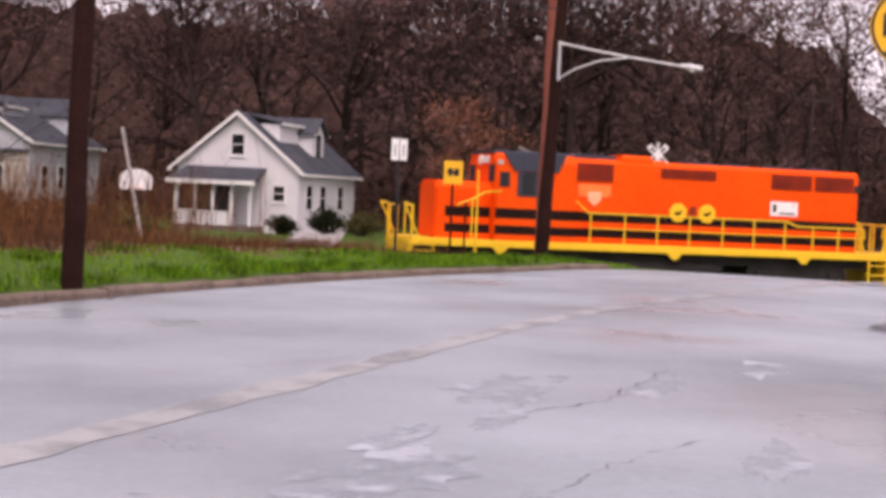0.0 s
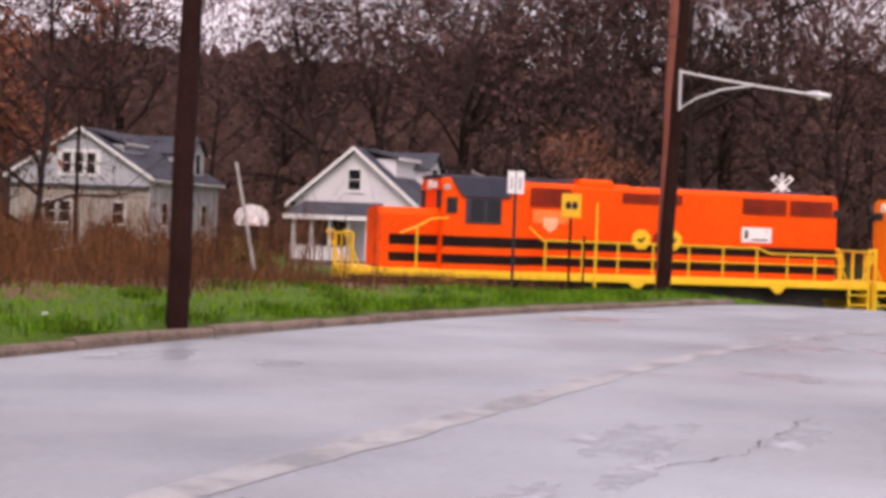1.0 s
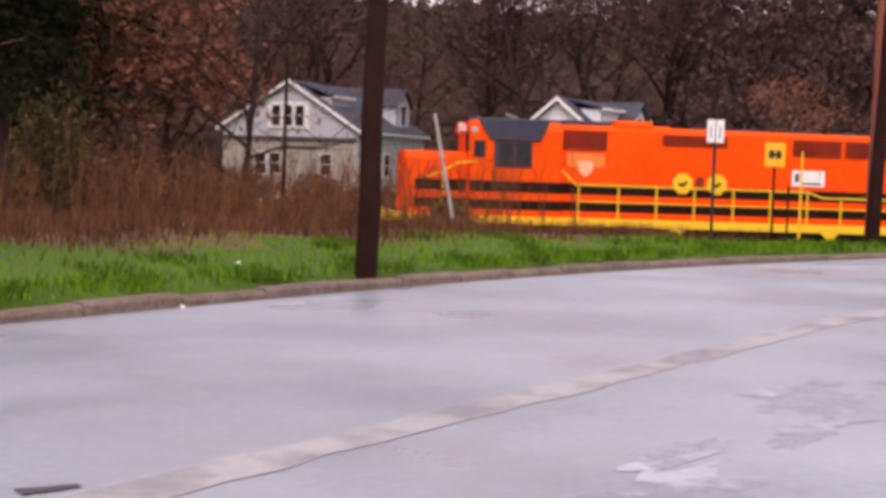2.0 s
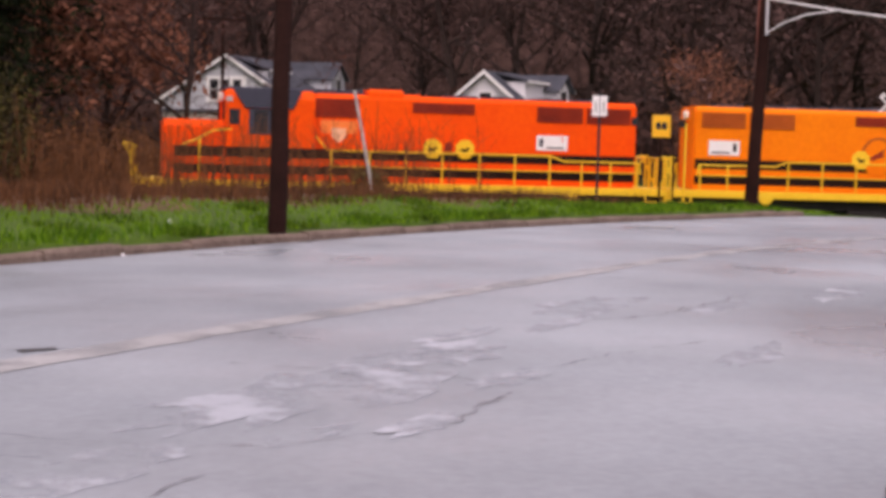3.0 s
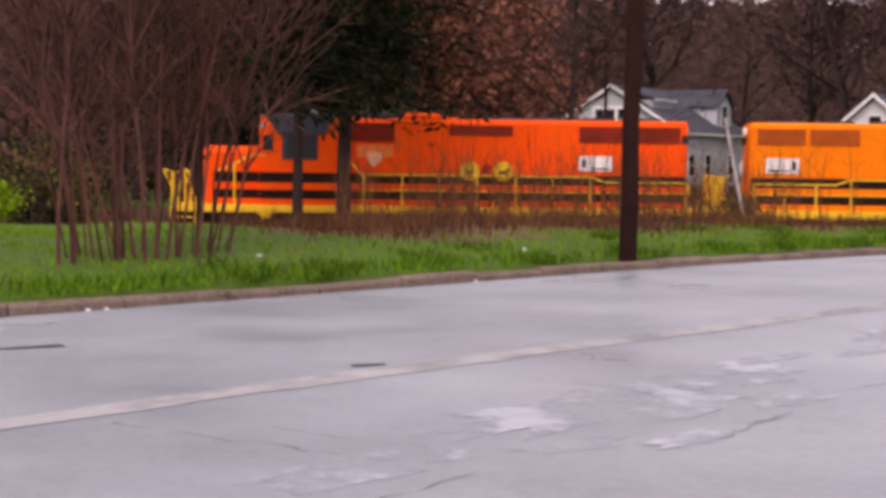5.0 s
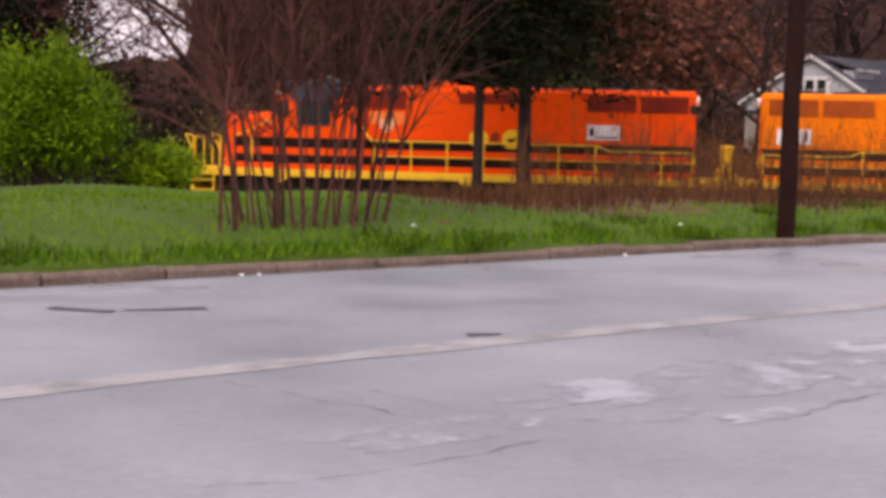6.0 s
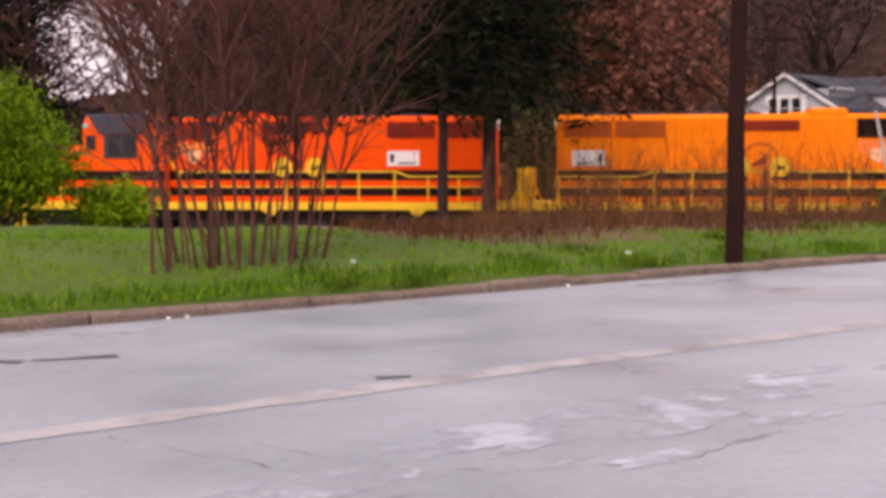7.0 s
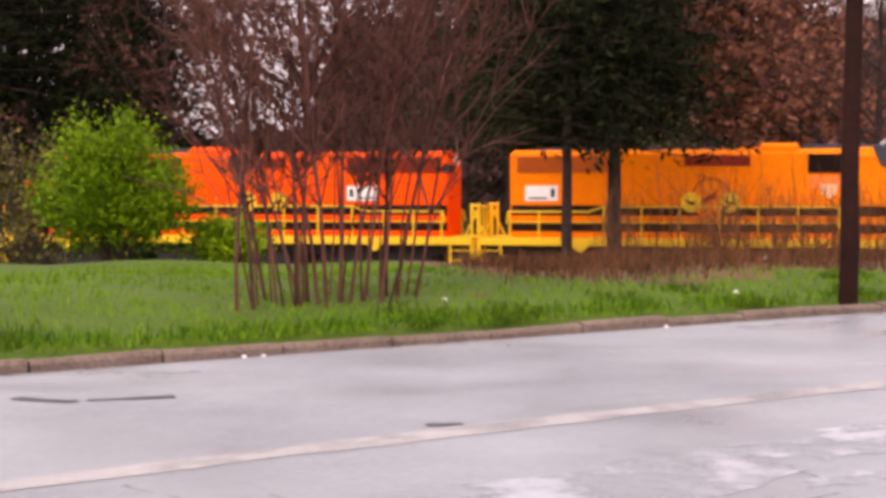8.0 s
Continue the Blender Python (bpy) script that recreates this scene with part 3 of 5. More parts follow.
            part("emblem_figure", prism([(X(9.62) + a, 2.75 + b) for a, b in ((-0.3, 0.25), (-0.1, 0.12), (0.1, 0.0), (0.3, -0.12), (0.2, -0.2), (0, -0.12), (-0.2, -0.05), (-0.16, 0.08))], y0, y1 + 0.004), "grille_red", e)
        else:
            e = hood
            part("emblem_figure", prism([(X(9.62) + p, 2.62 + q) for p, q in ((-0.14, -0.12), (-0.1, 0.1), (0.02, 0.2), (0.14, 0.08), (0.1, -0.14))], y0, y1), "grille_red", hood)
        for c in (9.06, 10.2) if not second else (8.98, 10.26):
            oct_ = part("emblem_shield", disc(X(c), 2.56, 0.33, 0.33, y0 - 0.002, y1 + 0.002, 8, 0.39, 0.39 + math.tau), "yellow", hood, "yellow painted shield with dark mark")
            a0, a1 = (y0 - 0.006, y0) if s < 0 else (y1, y1 + 0.006)
            part("emblem_mark", prism([(X(c) - 0.15, 2.5), (X(c) - 0.1, 2.6), (X(c) + 0.0, 2.55), (X(c) + 0.08, 2.64), (X(c) + 0.15, 2.6), (X(c) + 0.02, 2.46)], a0, a1), "black_paint", oct_)
        # pale painted crest under the intake
        panel(5.2, 6.45, 2.95, 3.36, "crest_paint", "crest", hood, 0.016)
        y0, y1 = sorted((s * (W + 0.012), s * (W + 0.024)))
        part("crest_mark", prism([(X(5.82) + a, b) for a, b in ((-0.24, 3.12), (0.24, 3.12), (0.22, 2.84), (0.0, 2.66), (-0.22, 2.84))], y0, y1), "crest_mark", hood, "pale painted shield")
        # handrail posts and rails
        yr = s * 1.46
        posts = [5.5, 6.8, 8.05, 9.3, 10.6, 11.85, 13.1, 14.25, 15.3, 16.3]
        for j, m in enumerate(posts):
            part("rail_post", tube((X(m), yr, 1.42), (X(m), yr, 2.42 if j < 7 else 2.26), 0.032, 0.032, 8), "yellow", L)
        part("handrail", pipe([(X(4.95), yr * 0.75, 2.9), (X(5.4), yr, 2.42), (X(13.15), yr, 2.42), (X(13.6), yr, 2.26), (X(16.35), yr, 2.26), (X(16.4), yr, 1.9)], 0.03), "yellow", L)
        part("lower_rail", pipe([(X(5.5), yr, 1.93), (X(16.3), yr, 1.93)], 0.022), "yellow", L)
        part("rail_post", tube((X(1.15), yr, 1.42), (X(1.15), yr, 2.68), 0.034, 0.034, 8), "yellow", L)
        part("handrail", pipe([(X(0.6), yr, 2.5), (X(1.15), yr, 2.7), (X(1.6), yr, 2.95), (X(2.2), yr * 0.98, 3.0)], 0.03), "yellow", L)
        # steps at both ends
        for ex, dx in ((-8.55, 0.75), (8.55, -0.75)):
            x0, x1 = sorted((ex, ex + dx))
            st = new("step_ladder")
            st.parent = L
            for x in (x0 + 0.03, x1 - 0.03):
                part("stringer", box(x - 0.03, x + 0.03, s * 1.5 - 0.03, s * 1.5 + 0.03, 0.32, 1.4), "yellow", st)
            for z in (0.35, 0.68, 1.0):
                part("tread", box(x0, x1, s * 1.45 - 0.12, s * 1.45 + 0.12, z, z + 0.04), "yellow", st)
            part("grab_iron", pipe([(ex, s * 1.46, 1.42), (ex, s * 1.46, 2.45), (ex - dx * 0.35, s * 1.46, 2.5), (ex - dx * 0.35 + dx * 0.7, s * 1.46, 1.42)], 0.032), "yellow", L)
    # ends: pilot, coupler, platform rails
    for e in (-1, 1):
        x0, x1 = sorted((e * 8.5, e * 8.62))
        part("pilot_plate", box(x0, x1, -1.45, 1.45, 0.3, 1.36, 0.02), "yellow", L)
        part("coupler", box(min(e * 8.6, e * 8.72), max(e * 8.6, e * 8.72), -0.18, 0.18, 0.75, 1.05, 0.04), "underframe", L)
        part("end_rail", pipe([(e * 8.5, -1.4, 1.42), (e * 8.5, -1.4, 2.42), (e * 8.5, -0.45, 2.42), (e * 8.5, -0.45, 1.42)], 0.03), "yellow", L)
        part("end_rail", pipe([(e * 8.5, 1.4, 1.42), (e * 8.5, 1.4, 2.42), (e * 8.5, 0.45, 2.42), (e * 8.5, 0.45, 1.42)], 0.03), "yellow", L)
        part("headlight", tube((e * 7.6 if e > 0 else X(2.0), 0, 3.9 if e > 0 else 4.0), (e * 7.75 if e > 0 else X(1.85), 0, 3.9 if e > 0 else 4.0), 0.16, 0.16, 14), "cream_light", L)
    part("number_board", box(X(16.2), X(16.42) + 0.02, -0.97, -0.2, 3.5, 3.75, 0.01), "sign_black", hood)
    # cab
    cabw = 1.45
    cab = part("cab", hood_body(X(1.97), X(4.95), cabw, 1.44, 4.26, 0.3), paint, L, "crew cab with grey roof")
    part("cab_roof", hood_body(X(1.9), X(5.02), 1.18, 4.20, 4.31, 0.05), "roofgrey", cab)
    part("roof_walk", box(X(5.05), X(6.7), -0.7, 0.7, 4.18, 4.34, 0.03), "roofgrey", hood)
    for s in (-1, 1):
        aw = [(X(2.2), 4.24), (X(4.5), 4.24), (X(4.2), 3.66), (X(2.62), 3.66)]
        part("window_awning", prism(aw, s * (cabw + 0.02) - 0.05, s * (cabw + 0.02) + 0.05), "roofgrey", cab, "dark grey sloped awning")
        w = part("side_window", box(X(2.75), X(3.95), min(s * (cabw - 0.01), s * (cabw + 0.03)), max(s * (cabw - 0.01), s * (cabw + 0.03)), 2.86, 3.64, 0.01), "roofgrey", cab)
        part("window_post", box(X(2.76), X(2.9), min(s * (cabw + 0.02), s * (cabw + 0.045)), max(s * (cabw + 0.02), s * (cabw + 0.045)), 2.88, 3.62), "roofgrey", cab)
        part("window_post", box(X(3.38), X(3.44), min(s * (cabw + 0.02), s * (cabw + 0.045)), max(s * (cabw + 0.02), s * (cabw + 0.045)), 2.88, 3.62), "roofgrey", cab)
        for a, b in ((2.92, 3.38), (3.44, 3.92)):
            part("pane", box(X(a), X(b), min(s * (cabw + 0.02), s * (cabw + 0.04)), max(s * (cabw + 0.02), s * (cabw + 0.04)), 2.92, 3.6), "dark_glass", w)
    for a, b in ((-1.25, -0.75), (0.75, 1.25)):
        part("front_window", box(X(1.94), X(2.0), a, b, 3.3, 3.85), "dark_glass", cab)
    part("number_board", box(X(1.9), X(2.0), -0.7, -0.1, 3.9, 4.12), "sign_white", cab)
    part("side_number_board", box(X(2.0), X(2.2), -cabw - 0.02, -cabw + 0.02, 3.85, 4.0), "greypost", cab)
    part("cab_window", box(X(2.1), X(2.45), -cabw - 0.025, -cabw + 0.02, 3.15, 3.62), "dark_glass", cab)
    # fuel tank and trucks
    part("fuel_tank", hood_body(-2.4, 2.4, 1.25, 0.28, 1.0, 0.2), "underframe", L)
    wheels = []
    for c in (-5.3, 5.3):
        tr = new("truck")
        tr.parent = L
        for s in (-1, 1):
            part("side_frame", prism([(c - 1.9, 0.75), (c - 1.7, 0.95), (c + 1.7, 0.95), (c + 1.9, 0.75), (c + 1.9, 0.5), (c + 0.9, 0.5), (c + 0.5, 0.32), (c - 0.5, 0.32), (c - 0.9, 0.5), (c - 1.9, 0.5)], s * 1.05 - 0.07, s * 1.05 + 0.07), "underframe", tr)
            for d in (-1.37, 1.37):
                part("journal_box", box(c + d - 0.2, c + d + 0.2, s * 1.12 - 0.08, s * 1.12 + 0.08, 0.35, 0.72, 0.03), "underframe", tr)
        for d in (-1.37, 1.37):
            bm = bmesh.new()
            add_tube(bm, (0, -0.82, 0), (0, 0.82, 0), 0.09, 0.09, 10)
            for s in (-1, 1):
                add_tube(bm, (0, s * 0.71, 0), (0, s * 0.83, 0), 0.52, 0.5, 24)
                add_box(bm, -0.06, 0.06, s * 0.84 - 0.01, s * 0.84 + 0.01, 0.2, 0.36)
            wh = part("wheelset", bm, "steel", L)
            wh.matrix_basis = pose(c + d, 0, 0.52)
            wheels.append((wh, c + d))
    part("horn", tube((X(4.0), 0.3, 4.3), (X(3.4), 0.3, 4.44), 0.03, 0.09, 10), "steel", cab)
    return L, wheels


LOCO_A, WHEELS_A = locomotive("locomotive", "orange_red", "grille_red", "red-orange diesel locomotive with black stripes and yellow rails", False)
LOCO_B, WHEELS_B = locomotive("locomotive", "orange", "grille_orange", "amber-orange diesel locomotive with round emblem, running backwards", True)


# ---------------------------------------------------------------- houses
def house(m, label, w, l, eave, ridge, siding, dormers, porch):
    """Gable front on local -y, from x 0 (front corner) to -w; depth along +y."""
    H = thing("house", m, label, "house")
    t = 0.18
    # walls with thickness; front gable
    gable = [(-w, -0.6), (0, -0.6), (0, eave), (-w / 2, ridge - 0.12), (-w, eave)]
    part("wall", prism(gable, 0, t), siding, H)
    part("wall", prism(gable, l - t, l), siding, H)
    part("wall", box(-t, -0.003, t, l - t, -0.6, eave), siding, H)
    part("wall", box(-w + 0.003, -w + t, t, l - t, -0.6, eave), siding, H)
    # siding courses
    for i in range(int(eave / 0.3)):
        z = i * 0.3
        part("siding_course", box(0.0, 0.02, 0.02, l - 0.02, z, z + 0.27), siding, H)
    for i in range(int(ridge / 0.3)):
        z = i * 0.3
        half = w / 2 if z + 0.3 < eave else max(0.05, (ridge - z - 0.35) / (ridge - eave) * w / 2)
        if half > 0.3:
            part("siding_course", box(-w / 2 - half + 0.03, -w / 2 + half - 0.03, -0.02, 0.0, z, z + 0.27), siding, H)
    o, e = 0.4, 0.35
    sl = (ridge - eave) / (w / 2)
    for s in (0, 1):
        xa, za = (o, eave - o * sl) if s == 0 else (-w - o, eave - o * sl)
        xr = -w / 2
        v = [(xa, -e, za), (xr, -e, ridge), (xr, l + e, ridge), (xa, l + e, za)]
        v += [(x, y, z + 0.14) for x, y, z in v]
        f = [(0, 1, 2, 3), (4, 5, 6, 7), (0, 1, 5, 4), (1, 2, 6, 5), (2, 3, 7, 6), (3, 0, 4, 7)]
        bm = bmesh.new()
        vv = [bm.verts.new(p) for p in v]
        for q in f:
            bm.faces.new([vv[i] for i in q])
        rf = part("roof", bm, "shingle", H, "dark grey shingle roof")
        bm = bmesh.new()
        d = 0.2
        q = [(xa, za - 0.08), (xr, ridge - 0.08), (xr, ridge + 0.16), (xa, za + 0.16)]
        part("fascia", prism(q, -e - 0.05, -e), "trim", rf)
        part("gutter", box(xa - 0.05, xa + 0.05, -e, l + e, za - 0.06, za + 0.08), "trim", rf)

    def window(x0, x1, z0, z1, y=0.0, parent=H, side=False, yy=0.0):
        if side:
            fr = part("window", box(0.02, 0.07, yy + x0 - 0.1, yy + x1 + 0.1, z0 - 0.1, z1 + 0.1), "trim", parent)
            part("pane", box(0.06, 0.085, yy + x0, yy + x1, z0, (z0 + z1) / 2 - 0.03), "dark_glass", fr)
            part("pane", box(0.06, 0.085, yy + x0, yy + x1, (z0 + z1) / 2 + 0.03, z1), "dark_glass", fr)
        else:
            fr = part("window", box(x0 - 0.1, x1 + 0.1, y - 0.07, y - 0.02, z0 - 0.1, z1 + 0.1), "trim", parent)
            part("pane", box(x0, x1, y - 0.085, y - 0.06, z0, (z0 + z1) / 2 - 0.03), "dark_glass", fr)
            part("pane", box(x0, x1, y - 0.085, y - 0.06, (z0 + z1) / 2 + 0.03, z1), "dark_glass", fr)
            part("window_sill", box(x0 - 0.16, x1 + 0.16, y - 0.12, y - 0.02, z0 - 0.16, z0 - 0.1), "trim", fr)
    for d in dormers:
        y0, y1, zb, zt, xf, gab = d
        D = new("dormer")
        D.parent = H
        xin = -w / 2
        part("dormer_wall", box(xin, xf, y0, y1, zb, zt, 0.0), siding, D)
        if gab:
            ym = (y0 + y1) / 2
            bm = bmesh.new()
            zr = zt + (y1 - y0) * 0.42
            a = [bm.verts.new(p) for p in ((xf, y0, zt), (xf, y1, zt), (xf, ym, zr), (xin, y0, zt), (xin, y1, zt), (xin, ym, zr))]
            for q in ((0, 1, 2), (3, 5, 4), (0, 2, 5, 3), (1, 4, 5, 2), (0, 3, 4, 1)):
                bm.faces.new([a[i] for i in q])
            part("dormer_gable", bm, siding, D)
            for ya in (y0 - 0.25, y1 + 0.25):
                bm = bmesh.new()
                za = zt - 0.1
                p = [(xf + 0.3, ya, za), (xf + 0.3, ym, zr + 0.04), (xin, ym, zr + 0.04), (xin, ya, za)]
                p += [(x, y, z + 0.1) for x, y, z in p]
                vv = [bm.verts.new(c) for c in p]
                for q in ((0, 1, 2, 3), (7, 6, 5, 4), (0, 1, 5, 4), (1, 2, 6, 5), (2, 3, 7, 6), (3, 0, 4, 7)):
                    bm.faces.new([vv[i] for i in q])
                part("dormer_roof", bm, "shingle", D)
                part("dormer_fascia", prism([(0, 0), (1, 0), (1, 1), (0, 1)], 0, 0.01), "trim", D).matrix_basis = pose(xf + 0.28, ya, za) @ Matrix.Diagonal((0.05, 1, 0.14, 1))
            fr = part("dormer_window", box(xf, xf + 0.05, ym - 0.5, ym + 0.5, zb + (zt - zb) * 0.2, zt + 0.1), "trim", D)
            part("pane", box(xf + 0.04, xf + 0.065, ym - 0.4, ym - 0.04, zb + (zt - zb) * 0.2 + 0.08, zt), "dark_glass", fr)
            part("pane", box(xf + 0.04, xf + 0.065, ym + 0.04, ym + 0.4, zb + (zt - zb) * 0.2 + 0.08, zt), "dark_glass", fr)
        else:
            bm = bmesh.new()
            vv = [bm.verts.new(c) for c in ((xf + 0.25, y0 - 0.2, zt), (xf + 0.25, y1 + 0.2, zt), (xin, y1 + 0.2, ridge + 0.03), (xin, y0 - 0.2, ridge + 0.03),
                                            (xf + 0.25, y0 - 0.2, zt + 0.12), (xf + 0.25, y1 + 0.2, zt + 0.12), (xin, y1 + 0.2, ridge + 0.15), (xin, y0 - 0.2, ridge + 0.15))]
            for q in ((3, 2, 1, 0), (4, 5, 6, 7), (0, 1, 5, 4), (1, 2, 6, 5), (2, 3, 7, 6), (3, 0, 4, 7)):
                bm.faces.new([vv[i] for i in q])
            part("dormer_roof", bm, "shingle", D)
            part("dormer_fascia", box(xf + 0.2, xf + 0.28, y0 - 0.2, y1 + 0.2, zt - 0.08, zt + 0.08), "trim", D)
    if porch:
        x0, x1, dep, zt = porch
        P = new("porch")
        P.parent = H
        part("porch_floor", box(x0, x1, -dep, -0.02, -0.5, 0.25), "concrete", P)
        part("porch_wall", box(x0, x1 - 1.1, -dep, -dep + 0.15, 0.25, 1.0), siding, P)
        bm = bmesh.new()
        a = [(x0 - 0.3, -dep - 0.4, zt), (x1 + 0.3, -dep - 0.4, zt), (x1 + 0.1, -0.02, zt + 0.75), (x0 - 0.1, -0.02, zt + 0.75)]
        a += [(x, y, z + 0.14) for x, y, z in a]
        vv = [bm.verts.new(c) for c in a]
        for q in ((0, 1, 2, 3), (7, 6, 5, 4), (0, 1, 5, 4), (1, 2, 6, 5), (2, 3, 7, 6), (3, 0, 4, 7)):
            bm.faces.new([vv[i] for i in q])
        part("porch_roof", bm, "shingle", P)
        part("porch_fascia", box(x0 - 0.32, x1 + 0.32, -dep - 0.46, -dep - 0.4, zt - 0.12, zt + 0.12), "trim", P)
        n = 5
        for i in range(n):
            x = x0 + 0.1 + (x1 - x0 - 0.2) * i / (n - 1)
            part("porch_post", box(x - 0.07, x + 0.07, -dep + 0.0, -dep + 0.14, 0.25, zt), "trim", P)
        for i in range(3):
            a = x0 + 0.28 + (x1 - x0 - 0.2) * i / 4
            part("porch_window", box(a, a + (x1 - x0) / 4 - 0.32, -dep + 0.04, -dep + 0.09, 1.05, zt - 0.15), "dark_glass", P)
        for i in range(3):
            part("porch_step", box(x1 - 1.1, x1 - 0.05, -dep - 0.3 * (3 - i), -dep + 0.0, -0.6, -0.35 + 0.2 * i), "concrete", P)
    return H, window


H1, win1 = house(pose(33.9, 80.3, -1.05, 0, 0, -45), "small white clapboard house with grey gable roof and porch", 7.3, 9.5, 3.5, 6.45, "white_siding",
                 [(1.2, 4.2, 3.9, 6.0, -1.7, False), (4.2, 6.2, 3.9, 5.6, -0.9, True)], (-6.6, -2.0, 1.8, 2.6))
win1(-4.0, -3.3, 4.2, 5.3)
win1(-1.4, -0.8, 1.7, 2.5)
for yy in (1.2, 3.4, 6.4):
    win1(0, 0.8, 1.3, 2.6, side=True, yy=yy)
H2, win2 = house(pose(25.4, 105.2, -1.36, 0, 0, -37), "large pale grey house with gables, white trim and dark roof", 10.2, 13.0, 5.2, 8.35, "grey_siding",
                 [(1.0, 4.4, 5.4, 7.4, -2.4, False), (8.6, 11.4, 5.3, 7.2, -0.6, True)], None)
part("lower_front", box(-10.1, -0.1, -0.055, -0.021, -0.4, 4.35), "tan_siding", H2, "tan boarded lower front")
part("belt_board", box(-10.2, 0.0, -0.25, -0.021, 4.36, 4.55), "shingle", H2)
part("window_surround", box(-6.75, -3.6, -0.05, -0.021, 5.05, 6.95), "trim", H2)
for x in (-6.4, -5.5, -4.6):
    win2(x, x + 0.62, 5.3, 6.7, y=-0.03)
for x in (-7.6, -6.5, -2.6):
    win2(x, x + 0.8, 2.0, 3.4, y=-0.045)
for yy in (2.0, 5.0, 9.5):
    win2(0, 0.9, 2.0, 3.5, side=True, yy=yy)
H3, win3 = house(pose(38.3, 64.2, -1.3, 0, 0, -124), "low white house with dark roof behind the railway", 7.5, 6.6, 2.7, 4.75, "white_siding", [], None)
for yy in (1.5, 5.5):
    win3(0, 0.9, 1.2, 2.3, side=True, yy=yy)


def driveway():
    v = [(22.4, 58.6, 0), (24.8, 57.4, 0), (38.4, 83.0, 0), (36.4, 84.4, 0)]
    v = [(x, y, float(ground_z(np.array(x), np.array(y))) + 0.06) for x, y, _ in v]
    n = 10
    vv, f = [], []
    for i in range(n + 1):
        a = i / n
        for p, q in ((v[0], v[3]), (v[1], v[2])):
            x, y = p[0] + (q[0] - p[0]) * a, p[1] + (q[1] - p[1]) * a
            vv.append((x, y, float(ground_z(np.array(x), np.array(y))) + 0.06))
    for i in range(n):
        f.append((2 * i, 2 * i + 1, 2 * i + 3, 2 * i + 2))
    tagged(mesh_ob("driveway", vv, f, "pale_concrete"), "pale concrete driveway beside the white house", "driveway", kind="structure")


driveway()


# ---------------------------------------------------------------- poles, lamp, wires, signs
def gz(x, y):
    return float(ground_z(np.array(float(x)), np.array(float(y))))


def utility_pole(x, y, h, r, lean, material, label):
    P = thing("utility_pole", pose(x, y, gz(x, y) - 0.05), label, "utility pole")
    vs, fs, n, k = [], [], 10, 14
    for i in range(n + 1):
        t = i / n
        wob = 0.012 * math.sin(i * 2.1)
        for q in range(k):
            a = q * math.tau / k
            rr = r * (1 - 0.35 * t) * (1 + 0.03 * math.sin(3 * a + i))
            vs.append((lean[0] * t + wob + rr * math.cos(a), lean[1] * t + rr * math.sin(a), h * t))
    for i in range(n):
        for q in range(k):
            fs.append((i * k + q, i * k + (q + 1) % k, (i + 1) * k + (q + 1) % k, (i + 1) * k + q))
    fs.append(tuple(n * k + q for q in range(k)))
    mesh_ob("pole", vs, fs, material, P, smooth=True)
    part("crossarm", box(lean[0] - 1.2, lean[0] + 1.2, lean[1] - 0.06, lean[1] + 0.06, h - 0.7, h - 0.55), material, P)
    for k in (-1.1, -0.4, 0.4, 1.1):
        part("insulator", tube((lean[0] + k, lean[1], h - 0.55), (lean[0] + k, lean[1], h - 0.38), 0.05, 0.03, 8), "dark_glass", P)
    return P


utility_pole(4.55, 20.75, 10.5, 0.132, (0.12, 0.0), "creosote", "dark creosoted wooden utility pole on the verge")
utility_pole(20.75, 35.6, 10.5, 0.185, (0.45, 0.0), "creosote", "dark leaning wooden utility pole carrying a street lamp")
utility_pole(22.4, 38.2, 11.6, 0.15, (0.1, 0.0), "redwood", "reddish wooden utility pole close behind the dark one")
utility_pole(36.0, 98.0, 10.0, 0.12, (0.0, 0.0), "bark_far", "slim weathered pole beside the white house")
utility_pole(47.5, 54.8, 8.5, 0.11, (0.0, 0.0), "bark_far", "slim weathered pole behind the railway")
utility_pole(16.2, 84.0, 9.5, 0.12, (0.0, 0.0), "creosote", "slim dark pole before the grey house")


def street_lamp():
    S = thing("street_lamp", pose(20.93, 35.45, 0), "galvanised street lamp arm with cobra head", "street lamp")
    part("upper_arm", pipe([(0, 0, 5.35), (0.75, -0.57, 5.18), (1.5, -1.15, 5.03), (2.45, -1.87, 4.86)], 0.028), "galv", S)
    part("lower_strut", pipe([(0, 0, 4.45), (0.35, -0.27, 4.72), (0.8, -0.62, 4.93), (1.35, -1.05, 5.03)], 0.024), "galv", S)
    part("bracket", box(-0.03, 0.03, -0.03, 0.03, 4.4, 5.4, 0.01), "galv", S)
    bm = bmesh.new()
    add_tube(bm, (2.4, -1.83, 4.87), (2.6, -1.99, 4.85), 0.05, 0.09, 12)
    add_tube(bm, (2.6, -1.99, 4.85), (2.85, -2.18, 4.81), 0.09, 0.06, 12)
    hd = part("lamp_head", bm, "galv", S)
    part("lens", tube((2.64, -2.02, 4.79), (2.64, -2.02, 4.73), 0.08, 0.05, 12), "cream_light", hd)


street_lamp()


def wire(points, sag, name_label):
    a, b = Vector(points[0]), Vector(points[1])
    pts = []
    for i in range(13):
        t = i / 12
        p = a.lerp(b, t)
        p.z -= sag * 4 * t * (1 - t)
        pts.append(p)
    ob = part("overhead_wire", pipe(pts, 0.018, 5), "sign_black")
    tagged(ob, name_label, "wire", "overhead wires")


wire([(20.9, 35.5, 6.2), (4.6, 60.0, 11.5)], 0.5, "thin black service wire from the lamp pole")
